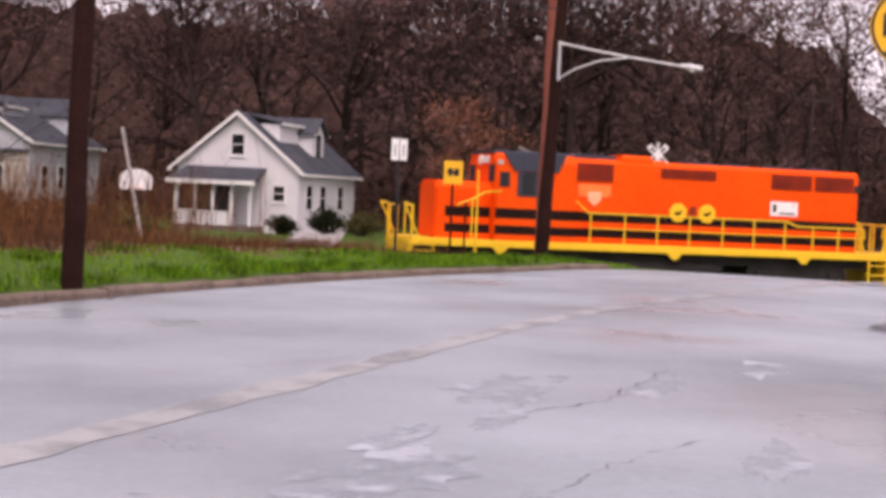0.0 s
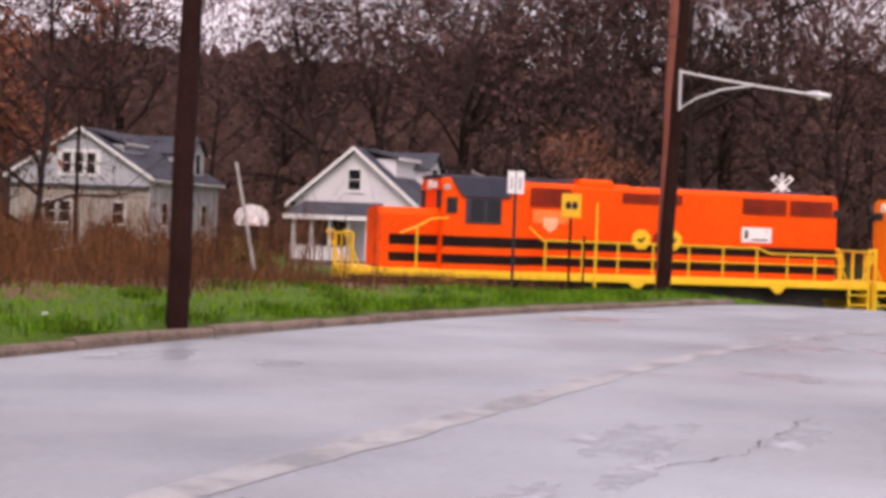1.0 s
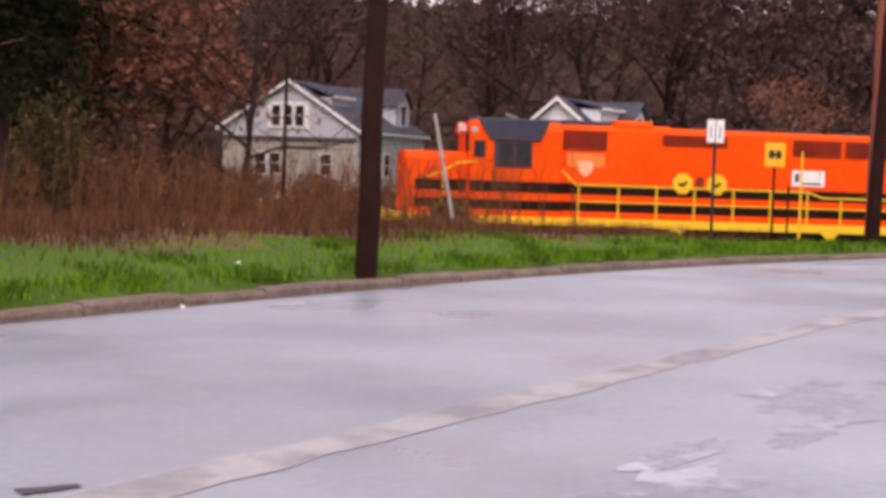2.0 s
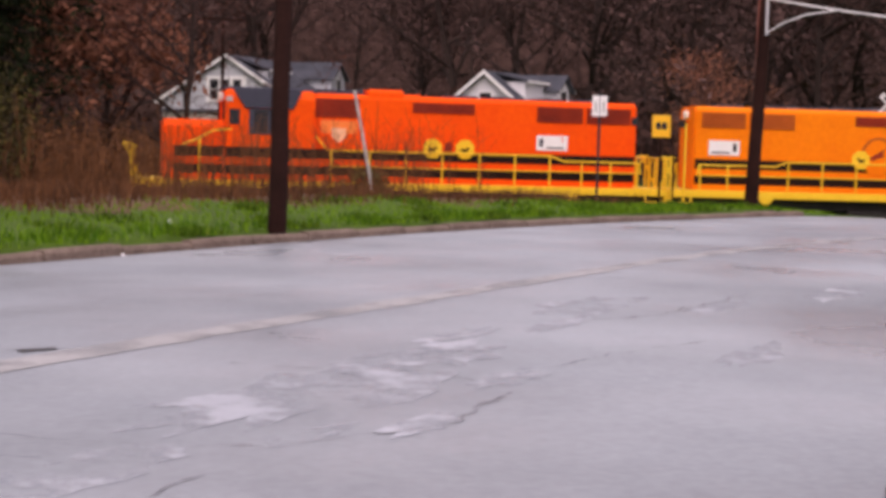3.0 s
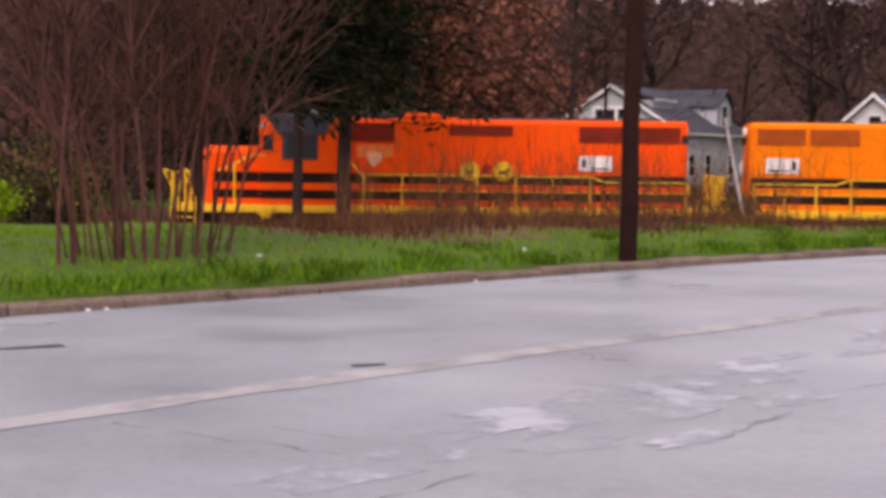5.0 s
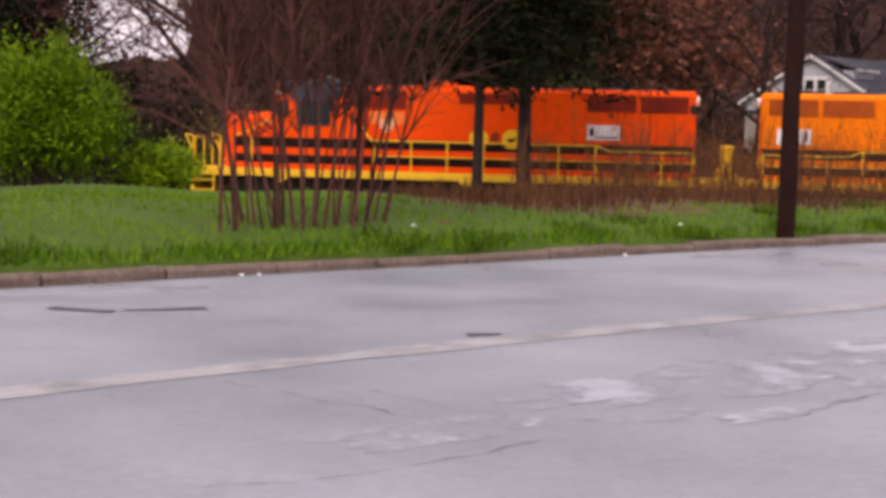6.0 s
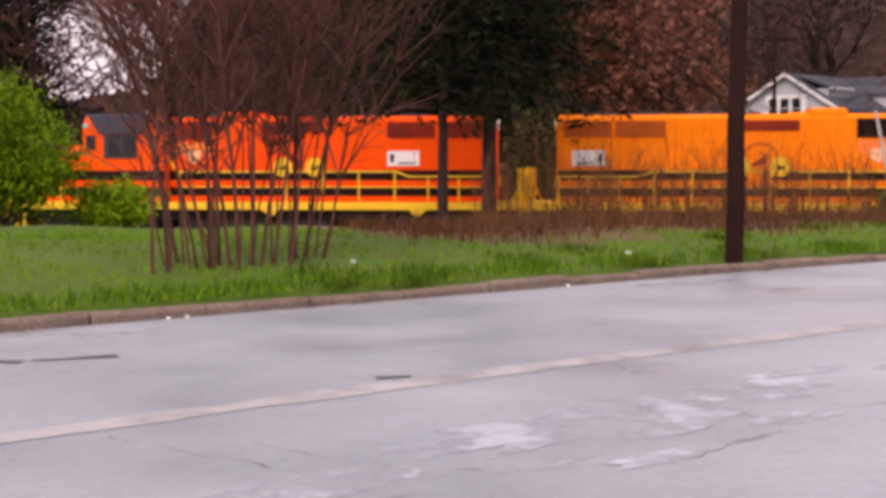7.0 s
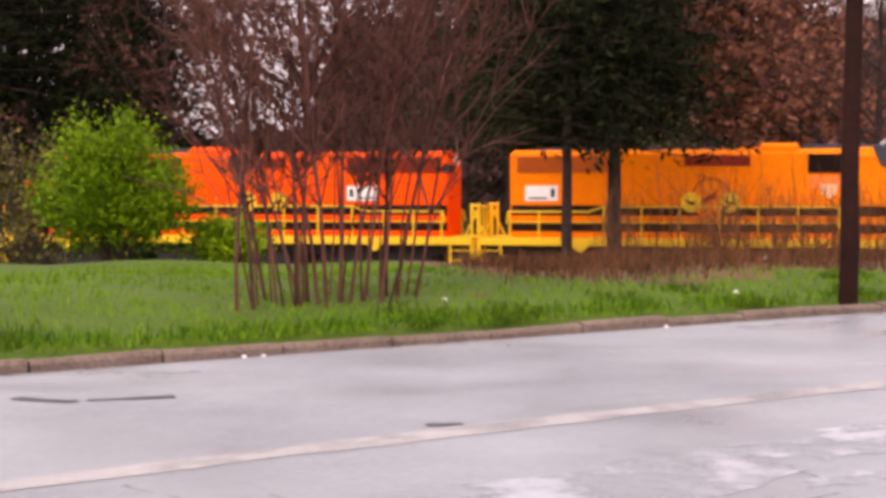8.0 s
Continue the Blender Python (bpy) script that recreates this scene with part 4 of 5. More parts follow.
wire([(20.9, 35.5, 9.6), (4.66, 20.75, 9.9)], 0.3, "thin black wire slung between the poles")


def small_sign(x, y, label, post, post_r, z_top):
    """A post that carries the plates added below."""
    S = thing("road_sign", pose(x, y, gz(x, y) - 0.03, 0, 0, -24), label, "road sign")
    part("post", tube((0, 0, 0), (0, 0, z_top), post_r, post_r, 8), post, S)
    return S


S1 = small_sign(13.95, 30.6, "two small white signs on a dark post", "sign_black", 0.03, 2.5)
for dx in (-0.085, 0.085):
    q = part("sign_plate", box(dx - 0.075, dx + 0.075, -0.06, -0.04, 1.98, 2.42, 0.004), "sign_white", S1)
    part("print_bar", box(dx - 0.02, dx + 0.02, -0.064, -0.06, 2.06, 2.3), "greypost", q)
S2 = small_sign(17.75, 35.0, "yellow railway notice sign on two thin posts", "creosote", 0.03, 2.6)
part("post", tube((0.34, 0.02, 0), (0.34, 0.02, 1.6), 0.025, 0.025, 8), "creosote", S2)
part("post", tube((0.62, 0.05, 0), (0.62, 0.05, 2.4), 0.035, 0.02, 8), "yellow", S2, "yellow marker post")
q = part("sign_plate", box(-0.23, 0.23, -0.06, -0.035, 2.02, 2.58, 0.02), "sign_yellow", S2)
for a, b, c, d in ((-0.13, -0.02, 2.22, 2.4), (0.02, 0.13, 2.22, 2.4), (-0.15, 0.15, 2.28, 2.33)):
    part("print_bar", box(a, b, -0.066, -0.06, c, d), "sign_black", q)


def crossbuck(x, y, h, rz, lights):
    C = thing("crossing_signal", pose(x, y, gz(x, y) - 0.05, 0, 0, rz), "white railway crossbuck on a grey mast with dark lights", "crossing signal", "railway crossing signals")
    part("mast", tube((0, 0, 0), (0, 0, h + 0.5), 0.065, 0.065, 12), "galv", C)
    part("mast_base", box(-0.2, 0.2, -0.2, 0.2, 0, 0.15, 0.02), "galv", C)
    for a in (45, -45):
        b = part("blade", box(-0.5, 0.5, -0.105, -0.085, -0.11, 0.11, 0.004), "sign_white", C)
        b.matrix_basis = pose(0, 0.0 if a > 0 else -0.022, h, 0, a, 0)
        t = part("lettering_bar", box(-0.4, -0.15, -0.112, -0.105, -0.045, 0.045), "sign_black", b)
        t = part("lettering_bar", box(0.15, 0.4, -0.112, -0.105, -0.045, 0.045), "sign_black", b)
    if lights:
        part("light_bar", box(-0.4, 0.4, -0.12, -0.06, h - 2.0, h - 1.93), "galv", C)
        for s in (-0.38, 0.38):
            d = part("light_hood", tube((s, -0.1, h - 1.96), (s, -0.14, h - 1.96), 0.3, 0.3, 24), "sign_black", C)
            part("red_lens", tube((s, -0.14, h - 1.96), (s, -0.17, h - 1.96), 0.11, 0.1, 16), "lens_red", d)


crossbuck(35.6, 50.4, 4.9, -30, True)


def warning_sign():
    """The round railway warning sign with two small plates under it."""
    x, y = 13.0, 15.95
    S = thing("warning_sign", pose(x, y, gz(x, y) - 0.02, 0, 0, -42) @ Matrix.Diagonal((1.6, 1.6, 1.38, 1)), "round yellow railway warning sign on a dark post", "road sign")
    part("post", box(-0.045, 0.045, -0.03, 0.03, 0, 3.1, 0.006), "creosote", S)
    pl = part("disc", disc(0, 2.69, 0.38, 0.38, -0.05, -0.035, 40), "sign_yellow", S)
    ring = [(r * math.cos(q * math.tau / 40), 2.69 + r * math.sin(q * math.tau / 40)) for r, seq in ((0.372, range(41)), (0.352, range(40, -1, -1))) for q in seq]
    part("border", prism(ring, -0.054, -0.05), "sign_black", pl)
    for k, a in enumerate((45, -45)):
        c, s_ = math.cos(radians(a)), math.sin(radians(a))
        w, l = 0.034, 0.35
        o = [(-l * c - w * s_, 2.69 - l * s_ + w * c), (-l * c + w * s_, 2.69 - l * s_ - w * c), (l * c + w * s_, 2.69 + l * s_ - w * c), (l * c - w * s_, 2.69 + l * s_ + w * c)]
        part("cross_bar", prism(o, -0.0545 - 0.001 * k, -0.05), "sign_black", pl)
    for dx in (-0.22, 0.22):
        cu = bpy.data.curves.new("letter", "FONT")
        cu.body, cu.size, cu.align_x, cu.align_y, cu.extrude, cu.offset = "R", 0.27, "CENTER", "CENTER", 0.002, 0.006
        cu.materials.append(M["sign_black"])
        t = new("letter", cu)
        t.parent = pl
        t.matrix_basis = pose(dx, -0.052, 2.69, 90)
    p1 = part("parking_plate", box(-0.15, 0.15, -0.05, -0.035, 1.88, 2.24, 0.008), "sign_white", S, "white plate with red barred ring")
    ring = [(r * math.cos(q * math.tau / 30), 2.07 + r * math.sin(q * math.tau / 30)) for r, seq in ((0.12, range(31)), (0.095, range(30, -1, -1))) for q in seq]
    part("ring", prism(ring, -0.055, -0.05), "sign_red", p1)
    part("bar", prism([(-0.09, 2.13), (-0.07, 2.15), (0.09, 2.01), (0.07, 1.99)], -0.056, -0.05), "sign_red", p1)
    part("arrow_plate", box(-0.13, 0.13, -0.05, -0.035, 1.66, 1.85, 0.008), "sign_white", S)


warning_sign()


def hoop():
    x, y = 16.0, 53.7
    B = thing("basketball_hoop", pose(x, y, gz(x, y) - 0.03, 0, 0, -18), "white fan-shaped basketball backboard on a dark post", "basketball hoop")
    part("pole", tube((0.0, 0.12, 0), (0.0, 0.12, 3.0), 0.06, 0.05, 12), "creosote", B)
    part("arm", box(-0.04, 0.04, -0.06, 0.14, 2.86, 2.94), "creosote", B)
    o = [(0.52, 2.72), (0.58, 3.0), (0.5, 3.22), (0.3, 3.38), (0, 3.43), (-0.3, 3.38), (-0.5, 3.22), (-0.58, 3.0), (-0.52, 2.72)]
    b = part("backboard", prism(o, -0.1, -0.06), "sign_white", B)
    part("rim", pipe([(0.23 * math.cos(a), -0.36 + 0.23 * math.sin(a), 2.78) for a in [math.tau * k / 16 for k in range(17)]], 0.012, 6), "sign_red", b)
    x, y = 11.4, 39.4
    P = thing("leaning_post", pose(x, y, gz(x, y) - 0.05, 0, 0, -12), "weathered grey post leaning over in the brush", "post")
    part("post", tube((0.2, 0.05, 0), (-0.42, 0.05, 3.05), 0.05, 0.04, 10), "greypost", P)


hoop()


# ---------------------------------------------------------------- plants
def branch_set(rng, height, r0, first, levels, spread, lean=0.05, nfirst=9, up=0.5):
    """Limbs of a bare tree as rows p0, p1, r0, r1; returns limbs and fine tips."""
    limbs, tips = [], []

    def grow(p, d, length, r, lv):
        n = 4 if lv == 0 else 3
        pts = [p]
        for i in range(n):
            d = d + rng.normal(size=3) * (0.06 if lv == 0 else 0.2)
            if lv > 0:
                d[2] += up * 0.12
            d = d / np.linalg.norm(d)
            q = pts[-1] + d * length / n
            a, b = r * (1 - 0.7 * i / n), r * (1 - 0.7 * (i + 1) / n)
            limbs.append((*pts[-1], *q, a, b))
            pts.append(q)
        if lv >= levels:
            tips.append((pts[-2], pts[-1], d))
            return
        k = nfirst if lv == 0 else rng.integers(3, 6)
        for _ in range(k):
            t = rng.uniform(first if lv == 0 else 0.25, 1.0)
            j = min(int(t * n), n - 1)
            base = pts[j] + (pts[j + 1] - pts[j]) * (t * n - j)
            az = rng.uniform(0, math.tau)
            side = np.array([math.cos(az), math.sin(az), rng.uniform(-0.1, 0.7)])
            nd = d * (1 - spread) + side * spread
            nd /= np.linalg.norm(nd)
            grow(base, nd, length * rng.uniform(0.38, 0.62), max(r * (1 - 0.7 * t) * 0.62, 0.008), lv + 1)
    grow(np.zeros(3), np.array([rng.normal() * lean, rng.normal() * lean, 1.0]), height, r0, 0)
    return limbs, tips


def bare_tree(seed, height, r0, first=0.25, spread=0.65, flake=0.16, per_tip=7, nfirst=11, crown="crown_far", bark="bark_far", levels=3, twigs=4, twig_len=1.3, puff=0.8):
    """Meshes of a tree: trunk with limbs, and a crown of twigs and buds."""
    rng = np.random.default_rng(seed)
    limbs, tips = branch_set(rng, height, r0, first, levels, spread, nfirst=nfirst)
    tv, tf = stalks(limbs, 4)
    tw, fl = [], []
    for a, b, d in tips:
        for _ in range(twigs):
            s = a + (b - a) * rng.uniform(0, 1)
            e = d + rng.normal(size=3) * 0.7
            e /= np.linalg.norm(e)
            ln = twig_len * rng.uniform(0.5, 1.2)
            tw.append((*s, *(s + e * ln), 0.018, 0.006))
        for _ in range(per_tip):
            fl.append(b + rng.normal(size=3) * puff)
    sets = [stalks(tw, 3)]
    if fl:
        sets.append(flakes(fl, flake, rng, stretch=1.4))
    cv, cf = join(*sets)
    mt = bpy.data.meshes.new("trunk")
    mt.from_pydata(tv.tolist(), [], tf.tolist())
    mt.materials.append(M[bark])
    mc = bpy.data.meshes.new("crown")
    mc.from_pydata(cv.tolist(), [], cf)
    mc.materials.append(M[crown])
    return mt, mc


def plant(meshes, x, y, rz, s, label, category="tree", group="", name="tree", sink=0.1):
    T = thing(name, pose(x, y, gz(x, y) - sink, 0, 0, rz) @ Matrix.Diagonal((s, s, s, 1)), label, category, group)
    for nm, me in zip(("trunk", "crown"), meshes):
        o = new(nm, me)
        o.parent = T
    return T


def forest():
    rng = random.Random(7)
    kinds = [bare_tree(20 + k, 17 + 2 * (k % 3), 0.34 + 0.05 * (k % 2), first=0.16 + 0.05 * (k % 3), nfirst=13, per_tip=10, flake=0.17, puff=0.65) for k in range(5)]
    for ring, (d0, d1, n) in enumerate(((92, 112, 36), (112, 135, 46), (135, 165, 42))):
        for i in range(n):
            az = radians(-32 + 86 * (i + rng.uniform(0.1, 0.9)) / n)
            d = rng.uniform(d0, d1)
            x, y = d * math.sin(az), d * math.cos(az)
            if any((x - hx) ** 2 + (y - hy) ** 2 < rr for hx, hy, rr in ((35, 84, 90), (24, 110, 170), (20, 104, 60))) or (d < 124 and 3 < math.degrees(az) < 17) or (d < 104 and 15 < math.degrees(az) < 28):
                continue
            low, deg = 1.0, math.degrees(az)
            if 37 < deg <= 42:
                low = 0.8
            if 42.0 < deg < 48:
                low = 0.62
            if -17 < deg < -11.8 or (deg < -10 and rng.random() < 0.55):
                continue
            plant(kinds[rng.randrange(5)], x, y, rng.uniform(0, 360), rng.uniform(0.82, 1.28) * low, "bare brown hardwood tree in the wood behind the houses", "tree", "bare woodland trees")
    # undergrowth and far wood that closes the view under the crowns
    g = np.random.default_rng(3)
    segs, fl = [], []
    for _ in range(5200):
        az, d = radians(g.uniform(-34, 56)), g.uniform(88, 175)
        x, y = d * math.sin(az), d * math.cos(az)
        if ((x - 34) ** 2 + (y - 84) ** 2 < 90) or ((x - 23) ** 2 + (y - 110) ** 2 < 140) or (d < 112 and 6 < x < 30):
            continue
        z = gz(x, y)
        h = g.uniform(1.5, 6.5)
        dx, dy = g.normal(size=2) * 0.5
        segs.append((x, y, z - 0.1, x + dx, y + dy, z + h, 0.05, 0.015))
        for _ in range(5):
            fl.append((x + dx * g.uniform(0.3, 1.2) + g.normal() * 0.7, y + g.normal() * 0.7, z + h * g.uniform(0.2, 1.15)))
    v, f = join(stalks(segs, 3), flakes(fl, 0.3, g, stretch=1.3))
    tagged(mesh_ob("undergrowth", v, f, "undergrowth"), "brown leafless undergrowth filling the wood", "undergrowth", kind="stuff")
    # flat wall of far woods; the shade inside them is only its dark colour
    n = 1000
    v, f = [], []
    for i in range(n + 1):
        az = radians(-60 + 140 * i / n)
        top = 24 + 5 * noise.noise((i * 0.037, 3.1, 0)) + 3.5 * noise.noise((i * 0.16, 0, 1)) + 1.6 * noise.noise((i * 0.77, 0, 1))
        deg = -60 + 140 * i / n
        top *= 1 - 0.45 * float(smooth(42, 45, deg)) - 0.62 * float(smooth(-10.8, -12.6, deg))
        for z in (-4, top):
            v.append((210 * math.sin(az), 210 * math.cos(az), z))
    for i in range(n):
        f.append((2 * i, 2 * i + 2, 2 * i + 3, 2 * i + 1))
    tagged(mesh_ob("backdrop", v, f, "woods_far_shade"), "far edge of brown winter woods, deep shade in its colour", "woods", kind="structure")


forest()


def pine(seed, height, r0, base, radius, dens=1.0):
    """A conifer: bare lower trunk, whorled boughs and needle sprays."""
    rng = np.random.default_rng(seed)
    limbs = [(0, 0, i * height / 8, 0.02 * i, 0, (i + 1) * height / 8, r0 * (1 - i / 9), r0 * (1 - (i + 1) / 9)) for i in range(8)]
    pts = []
    z = base
    while z < height:
        k = 6
        rr = radius * (1 - (z - base) / (height - base)) ** 0.7 * rng.uniform(0.75, 1.1) + 0.3
        a0 = rng.uniform(0, math.tau)
        for j in range(k):
            a = a0 + j * math.tau / k + rng.uniform(-0.3, 0.3)
            ln = rr * rng.uniform(0.7, 1.15)
            e = np.array([math.cos(a) * ln, math.sin(a) * ln, z + ln * rng.uniform(-0.25, 0.12)])
            b = np.array([0.02, 0, z])
            limbs.append((*b, *e, 0.05, 0.012))
            m = int(110 * dens * ln / 2)
            t = rng.uniform(0.2, 1.05, m)
            pts.append(b + (e - b) * t[:, None] + rng.normal(size=(m, 3)) * np.array([0.35, 0.35, 0.2]))
        z += rng.uniform(0.35, 0.6)
    tv, tf = stalks(limbs, 6)
    cv, cf = flakes(np.concatenate(pts), 0.085, rng, stretch=2.0)
    mt = bpy.data.meshes.new("trunk")
    mt.from_pydata(tv.tolist(), [], tf.tolist())
    mt.materials.append(M["bark_far"])
    mc = bpy.data.meshes.new("crown")
    mc.from_pydata(cv.tolist(), [], cf.tolist())
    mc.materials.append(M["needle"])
    return mt, mc


PA = pine(5, 15, 0.2, 4.4, 3.3, 0.4)
PB = pine(6, 17, 0.24, 4.6, 3.8, 0.45)
PC = pine(8, 19, 0.3, 2.2, 4.6, 0.7)
PD = pine(9, 18, 0.28, 3.0, 4.4, 0.5)
for m, x, y, rz, s, lab in ((PA, -0.34, 42.0, 0, 0.95, "tall dark pine with bare lower trunk before the railway"),
                            (PB, 0.95, 42.6, 70, 1.0, "tall dark pine with thick bare lower trunk before the railway"),
                            (PC, 1.4, 62, 30, 0.88, "dense dark green pine behind the railway"),
                            (PC, -0.8, 66, 130, 1.1, "dense dark green pine behind the railway"),
                            (PB, -3.5, 60, 200, 1.15, "dense dark green pine behind the railway"),
                            (PD, -20.5, 66, 210, 1.0, "dark spreading pine against the sky"),
                            (PD, -28, 66, 190, 1.1, "dark spreading pine against the sky"),
                            (PD, -25, 70, 80, 1.15, "dark spreading pine against the sky"),
                            (PD, -26, 78, 300, 1.2, "dark spreading pine against the sky"),
                            (PD, -31, 76, 20, 1.3, "dark spreading pine against the sky")):
    plant((m[0], m[1]), x, y, rz, s, lab, "pine tree", "dark pines")

RUST = bare_tree(61, 12, 0.2, first=0.12, nfirst=17, per_tip=26, flake=0.17, crown="crown_rust", puff=0.6)
plant(RUST, 8.6, 76, 20, 1.0, "tree with rusty red-brown leaves beside the grey house", "tree", "rusty trees")
plant(RUST, 5.0, 79, 140, 1.1, "tree with rusty red-brown leaves beside the grey house", "tree", "rusty trees")
BROWN = bare_tree(66, 13, 0.17, first=0.14, nfirst=15, per_tip=7, flake=0.09, crown="twig", puff=0.7)
for x, y, rz, s in ((-9.6, 63, 10, 1.0), (-18.2, 64, 300, 0.9), (-13.0, 68, 120, 1.1), (-6.2, 70, 230, 1.15), (11.5, 70, 75, 0.95)):
    plant(BROWN, x, y, rz, s, "bare reddish brown tree behind the railway", "tree", "reddish bare trees")
RUST2 = bare_tree(64, 9, 0.13, first=0.12, nfirst=13, per_tip=9, flake=0.1, crown="crown_rust", puff=0.6)
plant(RUST2, 43.5, 79, 20, 0.6, "small reddish bare tree behind the railway", "tree", "rusty trees")


def stem_clump(x0, y0, x1, y1, n, h, seed, label):
    """A multi-stemmed bare shrub: slim stems that fan out with fine reddish twigs."""
    rng = np.random.default_rng(seed)
    T = thing("bare_shrub", pose(x0, y0, gz(x0, y0)), label, "shrub")
    tw = []
    for i in range(n):
        t = (i + rng.uniform(0.1, 0.9)) / n
        bx, by = (x1 - x0) * t + rng.normal() * 0.12, (y1 - y0) * t + rng.normal() * 0.25
        d = np.array([(t - 0.5) * 0.3 + rng.normal() * 0.07, rng.normal() * 0.12, 1.0])
        p, r = np.array([bx, by, gz(x0 + bx, y0 + by) - gz(x0, y0) - 0.05]), rng.uniform(0.011, 0.03)
        hh = h * rng.uniform(0.65, 1.15)
        segs, k = [], 7
        for j in range(k):
            d = d + np.array([rng.normal() * 0.06 + (t - 0.5) * 0.07, rng.normal() * 0.07, 0])
            d /= np.linalg.norm(d)
            q = p + d * hh / k
            segs.append((*p, *q, r * (1 - 0.12 * j), r * (1 - 0.12 * (j + 1))))
            if j >= 2:
                for _ in range(6):
                    e = d * 0.9 + np.array([rng.normal() * 0.7, rng.normal() * 0.6, rng.uniform(0, 0.5)])
                    e /= np.linalg.norm(e)
                    ln = rng.uniform(0.35, 1.9)
                    mid = p + e * ln * 0.5
                    e2 = e + rng.normal(size=3) * 0.25
                    end = mid + e2 / np.linalg.norm(e2) * ln * 0.5
                    tw.append((*p, *mid, 0.011, 0.008))
                    tw.append((*mid, *end, 0.008, 0.004))
                    for _ in range(3):
                        e3 = e + rng.normal(size=3) * 0.6
                        e3 /= np.linalg.norm(e3)
                        tw.append((*mid, *(mid + e3 * rng.uniform(0.2, 0.55)), 0.005, 0.003))
            p = q
        v, f = stalks(segs, 6)
        mesh_ob("stem", v, f.tolist(), "twig", T)
    v, f = stalks(tw, 3)
    mesh_ob("twig_spray", v, f.tolist(), "twig", T)


stem_clump(-2.62, 16.7, -0.8, 18.1, 34, 5.6, 31, "clump of slim bare reddish stems on the verge")


def leafy_bush(x, y, w, h, n, leaf, size, seed, label, rough=0.35):
    rng = np.random.default_rng(seed)
    T = thing("leafy_bush", pose(x, y, gz(x, y) - 0.02), label, "bush")
    segs, pts = [], []
    for i in range(60):
        a, e = rng.uniform(0, math.tau), rng.uniform(0.15, 1.0)
        lump = 1 + rough * math.sin(3 * a + seed) * 0.5 + rng.normal() * 0.12
        q = np.array([math.cos(a) * w * lump * math.sin(e * 1.5), math.sin(a) * w * lump * math.sin(e * 1.5), h * (0.25 + 0.72 * math.cos(e * 1.35)) * rng.uniform(0.8, 1.1)])
        segs.append((q[0] * 0.1, q[1] * 0.1, 0, q[0] * 0.6, q[1] * 0.6, q[2] * 0.65, 0.025, 0.014))
        segs.append((q[0] * 0.6, q[1] * 0.6, q[2] * 0.65, *q, 0.014, 0.005))
        m = n // 60
        c = q * rng.uniform(0.45, 1.0, m)[:, None] + rng.normal(size=(m, 3)) * np.array([w, w, h * 0.6]) * 0.13
        c[:, 2] = np.maximum(c[:, 2], 0.05)
        pts.append(c)
    v, f = stalks(segs, 4)
    mesh_ob("branchwork", v, f.tolist(), "bark", T)
    v, f = flakes(np.concatenate(pts), size, rng, stretch=1.1)
    mesh_ob("foliage", v, f.tolist(), leaf, T)


leafy_bush(-8.3, 28.3, 1.38, 2.85, 30000, "leaf", 0.043, 2, "rounded bright green leafy bush on the grass")
leafy_bush(-6.4, 29.3, 0.95, 1.2, 7000, "leaf", 0.045, 3, "low green bush beside the taller one")
leafy_bush(-11.6, 31.5, 2.1, 3.4, 5000, "olive", 0.06, 4, "yellowish budding shrub behind the green bush")
leafy_bush(2.7, 53.6, 1.5, 5.6, 3600, "olive", 0.09, 5, "tall olive shrub overgrown with ivy behind the railway")
leafy_bush(-9.5, 55.0, 2.4, 4.0, 3000, "olive", 0.09, 9, "olive shrub behind the railway")
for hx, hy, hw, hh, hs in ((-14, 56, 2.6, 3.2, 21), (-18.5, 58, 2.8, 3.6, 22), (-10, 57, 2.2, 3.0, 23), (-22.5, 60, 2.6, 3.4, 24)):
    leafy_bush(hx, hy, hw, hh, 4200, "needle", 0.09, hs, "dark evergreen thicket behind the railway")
for hx, hy, hw, hh, hs in ((16.5, 97, 2.2, 2.6, 31), (20.5, 95.5, 1.8, 2.0, 32), (12.0, 94, 2.4, 3.0, 33), (7.5, 56, 2.2, 2.6, 34), (4.8, 57.5, 2.0, 3.4, 35), (9.0, 62, 2.6, 2.2, 36), (12.5, 60, 2.4, 1.9, 37), (6.2, 66, 3.0, 3.0, 38), (15.5, 66, 2.6, 2.0, 39), (2.8, 58.5, 2.4, 3.0, 40), (19.5, 72, 2.8, 1.8, 41)):
    leafy_bush(hx, hy, hw, hh, 2600, "dry", 0.09, hs, "tangled rusty brown thicket in the waste ground")
leafy_bush(11.8, 40.6, 0.7, 1.1, 1500, "olive", 0.06, 6, "dark low shrub under the leaning pole")
leafy_bush(36.6, 77.6, 1.2, 1.4, 1500, "olive", 0.09, 7, "dark shrub before the white house porch")
leafy_bush(34.6, 78.0, 1.0, 1.5, 1500, "needle", 0.09, 12, "dark evergreen shrub before the white house porch")
leafy_bush(32.4, 79.0, 0.8, 1.1, 1200, "needle", 0.09, 14, "dark evergreen shrub before the white house porch")


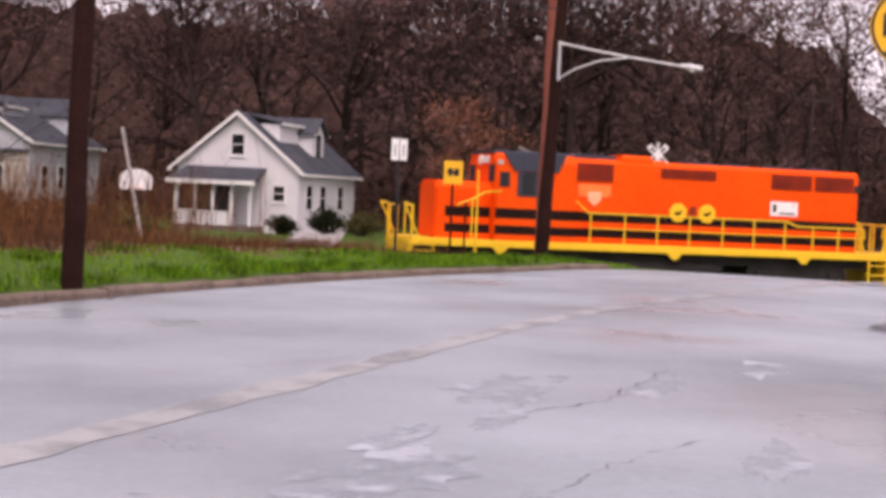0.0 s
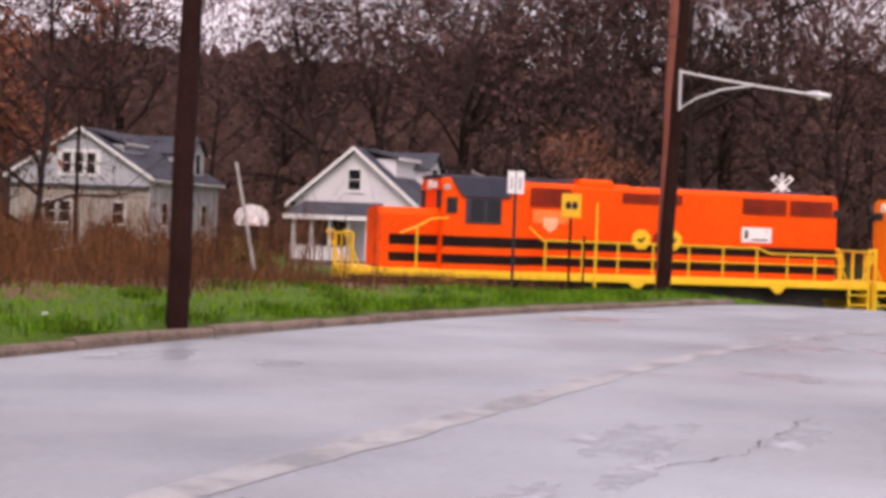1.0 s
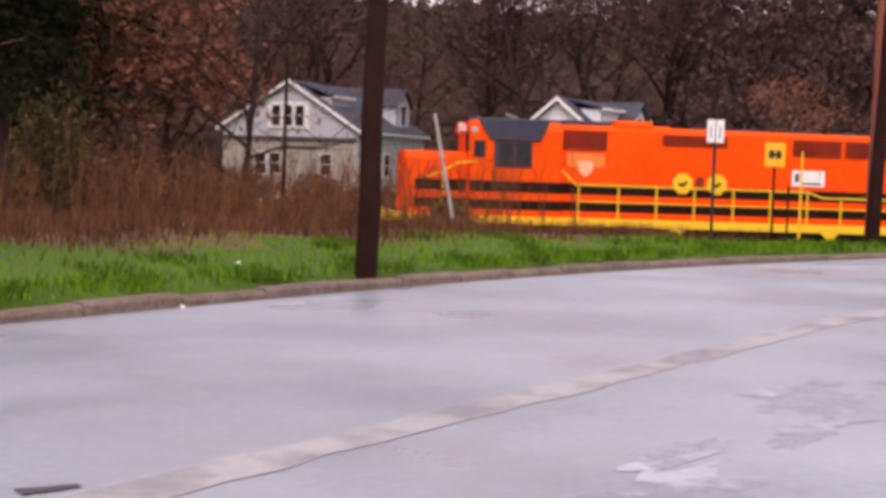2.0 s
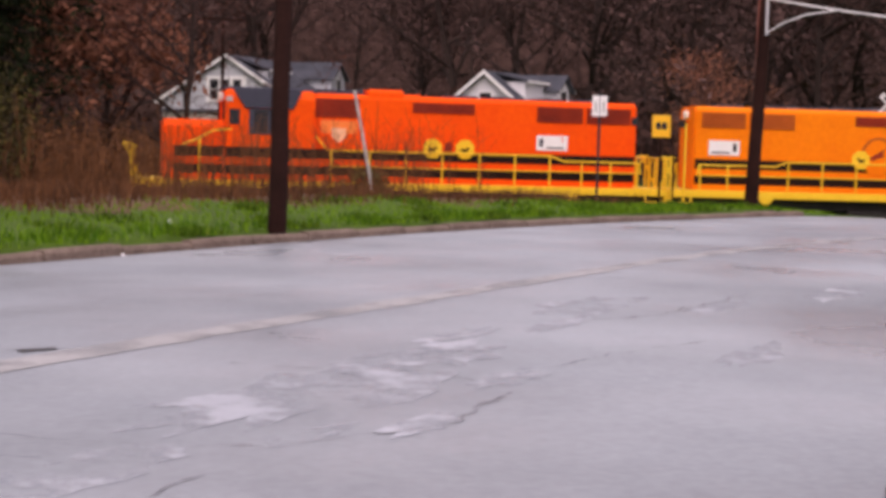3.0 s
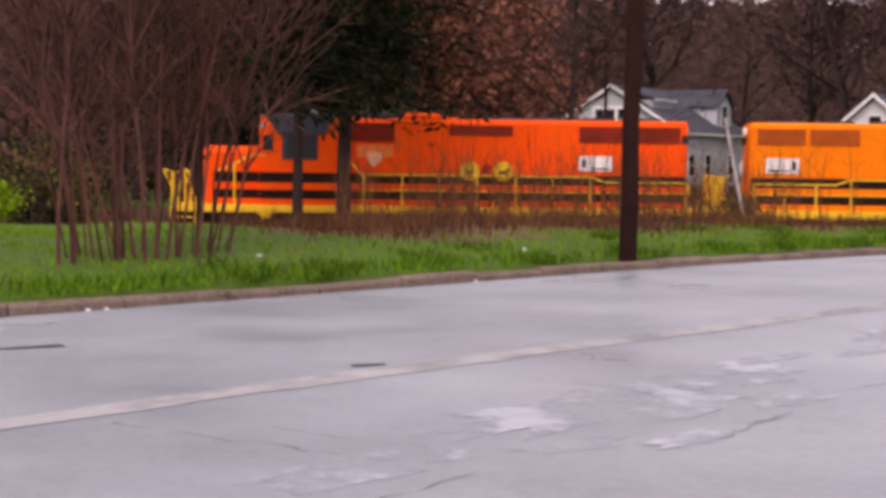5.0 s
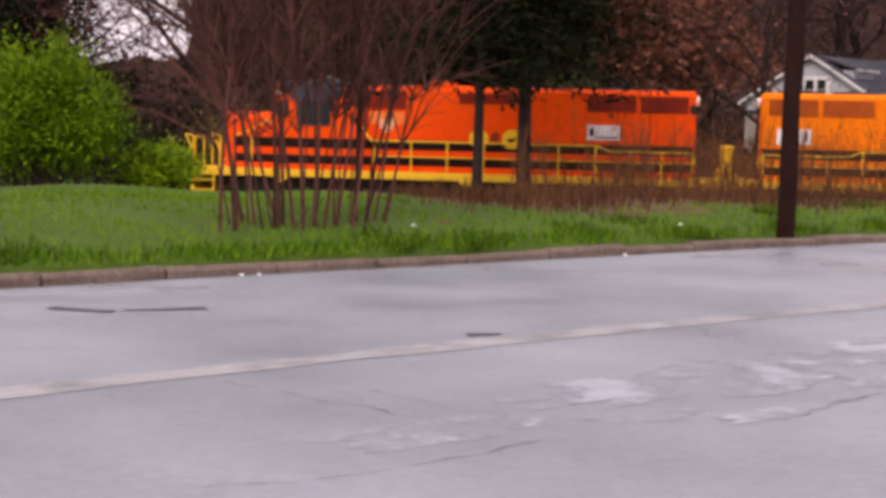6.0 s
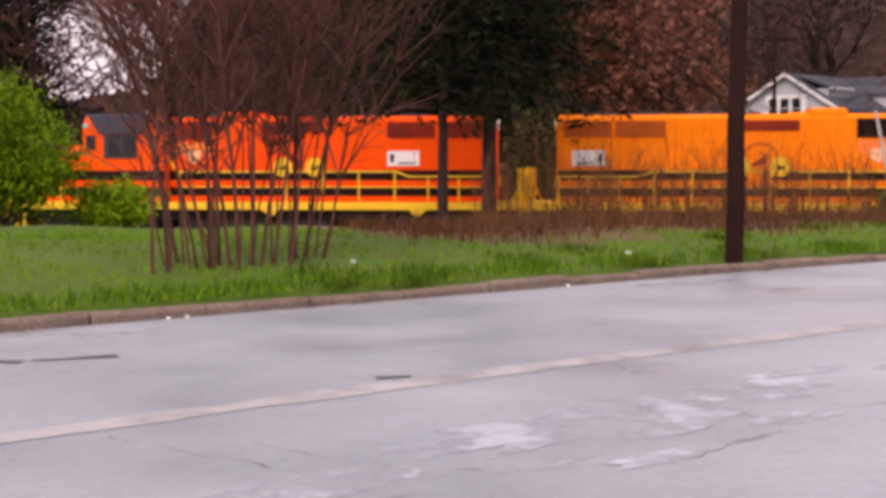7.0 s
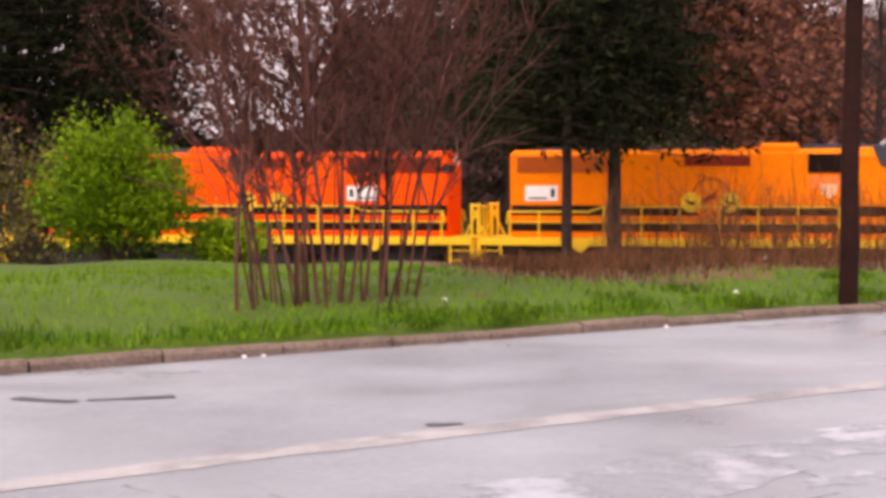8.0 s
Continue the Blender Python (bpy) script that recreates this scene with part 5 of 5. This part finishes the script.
def blades(n, place, hmin, hmax, width, seed, lean=0.35):
    """Grass blades as bent slivers of two faces."""
    rng = np.random.default_rng(seed)
    p = place(rng, n)
    n = len(p)
    h = rng.uniform(hmin, hmax, n)
    a = rng.uniform(0, math.tau, n)
    b = rng.uniform(0, math.tau, n)
    dx = np.stack([np.cos(a), np.sin(a), np.zeros(n)], 1) * (width * rng.uniform(0.6, 1.3, n))[:, None]
    ln = np.stack([np.cos(b), np.sin(b), np.zeros(n)], 1) * (h * lean * rng.uniform(0.2, 1.3, n))[:, None]
    up = np.stack([np.zeros(n), np.zeros(n), h], 1)
    v = np.stack([p - dx, p + dx, p + ln * 0.4 + up * 0.6 + dx * 0.6, p + ln * 0.4 + up * 0.6 - dx * 0.6, p + ln + up], 1).reshape(-1, 3)
    i = np.arange(n)[:, None] * 5
    f = [tuple(q) for q in np.concatenate([i, i + 1, i + 2, i + 3], 1).tolist()] + [tuple(q) for q in np.concatenate([i + 3, i + 2, i + 4], 1).tolist()]
    return v, f


def verge(x0, x1, d0, d1, power=1.0):
    def place(rng, n):
        x = rng.uniform(x0, x1, n)
        p, a, nn = kerb_frame(x)
        d = d0 + (d1 - d0) * rng.uniform(0, 1, n) ** power
        q = p + nn * d[:, None]
        clump = np.sin(q[:, 0] * 2.3 + 1.7 * np.sin(q[:, 1] * 1.9)) + np.sin(q[:, 1] * 3.1 + q[:, 0])
        keep = (clump + rng.normal(size=n) * 0.9 > -0.9) & (d < np.where(q[:, 0] > 0, 3.0, 3.0 - q[:, 0] * 2.2) + rng.normal(size=n) * 0.4)
        q = q[keep]
        return np.stack([q[:, 0], q[:, 1], ground_z(q[:, 0], q[:, 1]) - 0.01], 1)
    return place


v, f = blades(70000, verge(-14, 20, 0.12, 9.5, 1.2), 0.03, 0.095, 0.011, 41)
tagged(mesh_ob("verge_grass", v, f, "blade"), "lush green uneven grass along the kerb", "grass", kind="stuff")
v, f = blades(9000, verge(-14, 18, 0.12, 0.9), 0.06, 0.19, 0.012, 42, 0.6)
tagged(mesh_ob("kerb_grass", v, f, "blade"), "longer green tufts leaning over the kerb", "grass", kind="stuff")


def weeds(rng, n):
    k = 46
    cx = rng.uniform(-13, 17, k)
    p, a, nn = kerb_frame(cx)
    q = p + nn * (0.25 + 2.8 * rng.uniform(0, 1, k) ** 1.8)[:, None]
    i = rng.integers(0, k, n)
    s = rng.uniform(0.08, 0.3, k)
    w = q[i] + rng.normal(size=(n, 2)) * s[i][:, None]
    w = w[kerb_dist(w[:, 0], w[:, 1]) > 0.05]
    return np.stack([w[:, 0], w[:, 1], ground_z(w[:, 0], w[:, 1]) - 0.01], 1)


v, f = blades(7000, weeds, 0.05, 0.15, 0.014, 47, 0.7)
tagged(mesh_ob("weed_clumps", v, f, "weed"), "dark green weed clumps in the verge grass", "weeds", kind="stuff")


def near_place(rng, n):
    x = rng.uniform(-9, 9, n)
    p, a, nn = kerb_frame(x)
    q = p + nn * (-road_width(x) - 0.0 - 3.0 * rng.uniform(0, 1, n) ** 1.4)[:, None]
    return np.stack([q[:, 0], q[:, 1], ground_z(q[:, 0], q[:, 1]) - 0.01], 1)


v, f = blades(42000, near_place, 0.06, 0.16, 0.007, 43)
tagged(mesh_ob("corner_grass", v, f, "blade"), "fresh green grass at the near road edge", "grass", kind="stuff")


def field(x0, x1, y0, y1):
    def place(rng, n):
        x, y = rng.uniform(x0, x1, n), rng.uniform(y0, y1, n)
        k = np.sin(x * 1.1 + 0.8 * np.sin(y)) + np.sin(y * 0.9 - 0.4 * x) + rng.normal(size=n) * 0.7 > -0.7
        k &= kerb_dist(x, y) > np.where(x > 0, 2.7, 3.2 - x * 2.4) + rng.normal(size=len(x)) * 0.4
        x, y = x[k], y[k]
        return np.stack([x, y, ground_z(x, y) - 0.02], 1)
    return place


v, f = blades(46000, field(-1.5, 19, 19, 46.0), 0.08, 0.4, 0.011, 51, 0.5)
tagged(mesh_ob("dry_grass", v, f, "dry"), "dry rusty brown brush and weeds before the railway", "dry grass", kind="stuff")
v, f = blades(9000, field(-40, 24, 52, 80), 0.3, 0.9, 0.03, 52, 0.5)
tagged(mesh_ob("dry_grass", v, f, "dry"), "dry brown weeds behind the railway", "dry grass", kind="stuff")


def saplings():
    rng = np.random.default_rng(77)
    segs = []
    for i in range(1150):
        if i < 420:
            x, y, h = rng.uniform(0.5, 13.5), rng.uniform(35, 46), rng.uniform(0.6, 2.3)
        elif i < 800:
            x, y, h = rng.uniform(3.0, 11.5), rng.uniform(33, 45.5), rng.uniform(0.6, 1.9)
        else:
            x, y, h = rng.uniform(3, 31), rng.uniform(84, 101), rng.uniform(0.8, 2.4)
            if (x - 33) ** 2 + (y - 83) ** 2 < 60:
                continue
        p = np.array([x, y, gz(x, y) - 0.05])
        d = np.array([rng.normal() * 0.12, rng.normal() * 0.12, 1.0])
        q = p + d * h * 0.6
        segs.append((*p, *q, 0.011, 0.008))
        segs.append((*q, *(q + (d + rng.normal(size=3) * 0.12) * h * 0.4), 0.009, 0.004))
        for _ in range(4):
            s = p + d * h * rng.uniform(0.3, 0.9)
            e = d + rng.normal(size=3) * 0.45
            segs.append((*s, *(s + e * h * 0.28), 0.006, 0.003))
    v, f = stalks(segs, 3)
    tagged(mesh_ob("sapling_growth", v, f.tolist(), "dry"), "thin dry saplings and weed stalks before the railway", "saplings", kind="stuff")


saplings()


def litter():
    rng = random.Random(5)
    spots = [(3.0, 38.5, 0.12), (6.8, 37.5, 0.1), (9.8, 38.2, 0.13), (4.6, 36.2, 0.08)]
    for t, off, r in ((-2.0, -0.06, 0.03), (-1.85, -0.08, 0.025), (2.1, -0.07, 0.03), (3.9, 1.2, 0.05), (-4.2, 2.0, 0.07), (0.6, 1.6, 0.04)):
        p, _, n = kerb_frame([t])
        spots.append((float(p[0, 0] + n[0, 0] * off), float(p[0, 1] + n[0, 1] * off), r))
    for x, y, s in spots:
        bm = bmesh.new()
        bmesh.ops.create_icosphere(bm, subdivisions=1, radius=s)
        for v in bm.verts:
            v.co *= rng.uniform(0.6, 1.2)
            v.co.z = max(v.co.z * 0.7, -s * 0.4)
        o = part("litter", bm, "sign_white")
        on_kerbside = float(kerb_dist(np.array(x), np.array(y))) < 0
        o.matrix_basis = pose(x, y, (on_road(x, y)[2] if on_kerbside else gz(x, y)) + s * (0.4 if on_kerbside else 0.6))
        tagged(o, "small white scrap lying in the gutter" if on_kerbside else "crumpled white scrap lying in the weeds", "litter", "scattered litter")


litter()
make_kerbs()


# ---------------------------------------------------------------- what moves
def motions():
    place = [(0.0, 26.0), (0.5, 23.1), (1.0, 20.4), (1.5, 17.8), (2.0, 15.1), (2.75, 11.3), (3.5, 7.15), (4.0, 4.4), (4.5, 1.65),
             (5.0, -0.8), (5.75, -4.85), (6.5, -8.95), (7.0, -11.65), (7.5, -14.4), (8.0, -17.2)]
    gap = 17.3

    def at(s, flip):
        p, turn = rail_at(s)
        return pose(p.x, p.y, RAIL, 0, 0, turn + flip)
    walk(LOCO_A, [(t, at(s, 0)) for t, s in place])
    walk(LOCO_B, [(t, at(s + gap, 180)) for t, s in place])
    ts, ss = [a for a, _ in place], [b for _, b in place]
    for wheels, sign in ((WHEELS_A, 1), (WHEELS_B, -1)):
        for wh, x in wheels:
            rows = []
            for i in range(81):
                t = i / 10
                turn = math.degrees((float(np.interp(t, ts, ss)) - ss[0]) / 0.52) * sign
                rows.append((t, pose(x, 0, 0.52, 0, turn, 0)))
            walk(wh, rows)


motions()
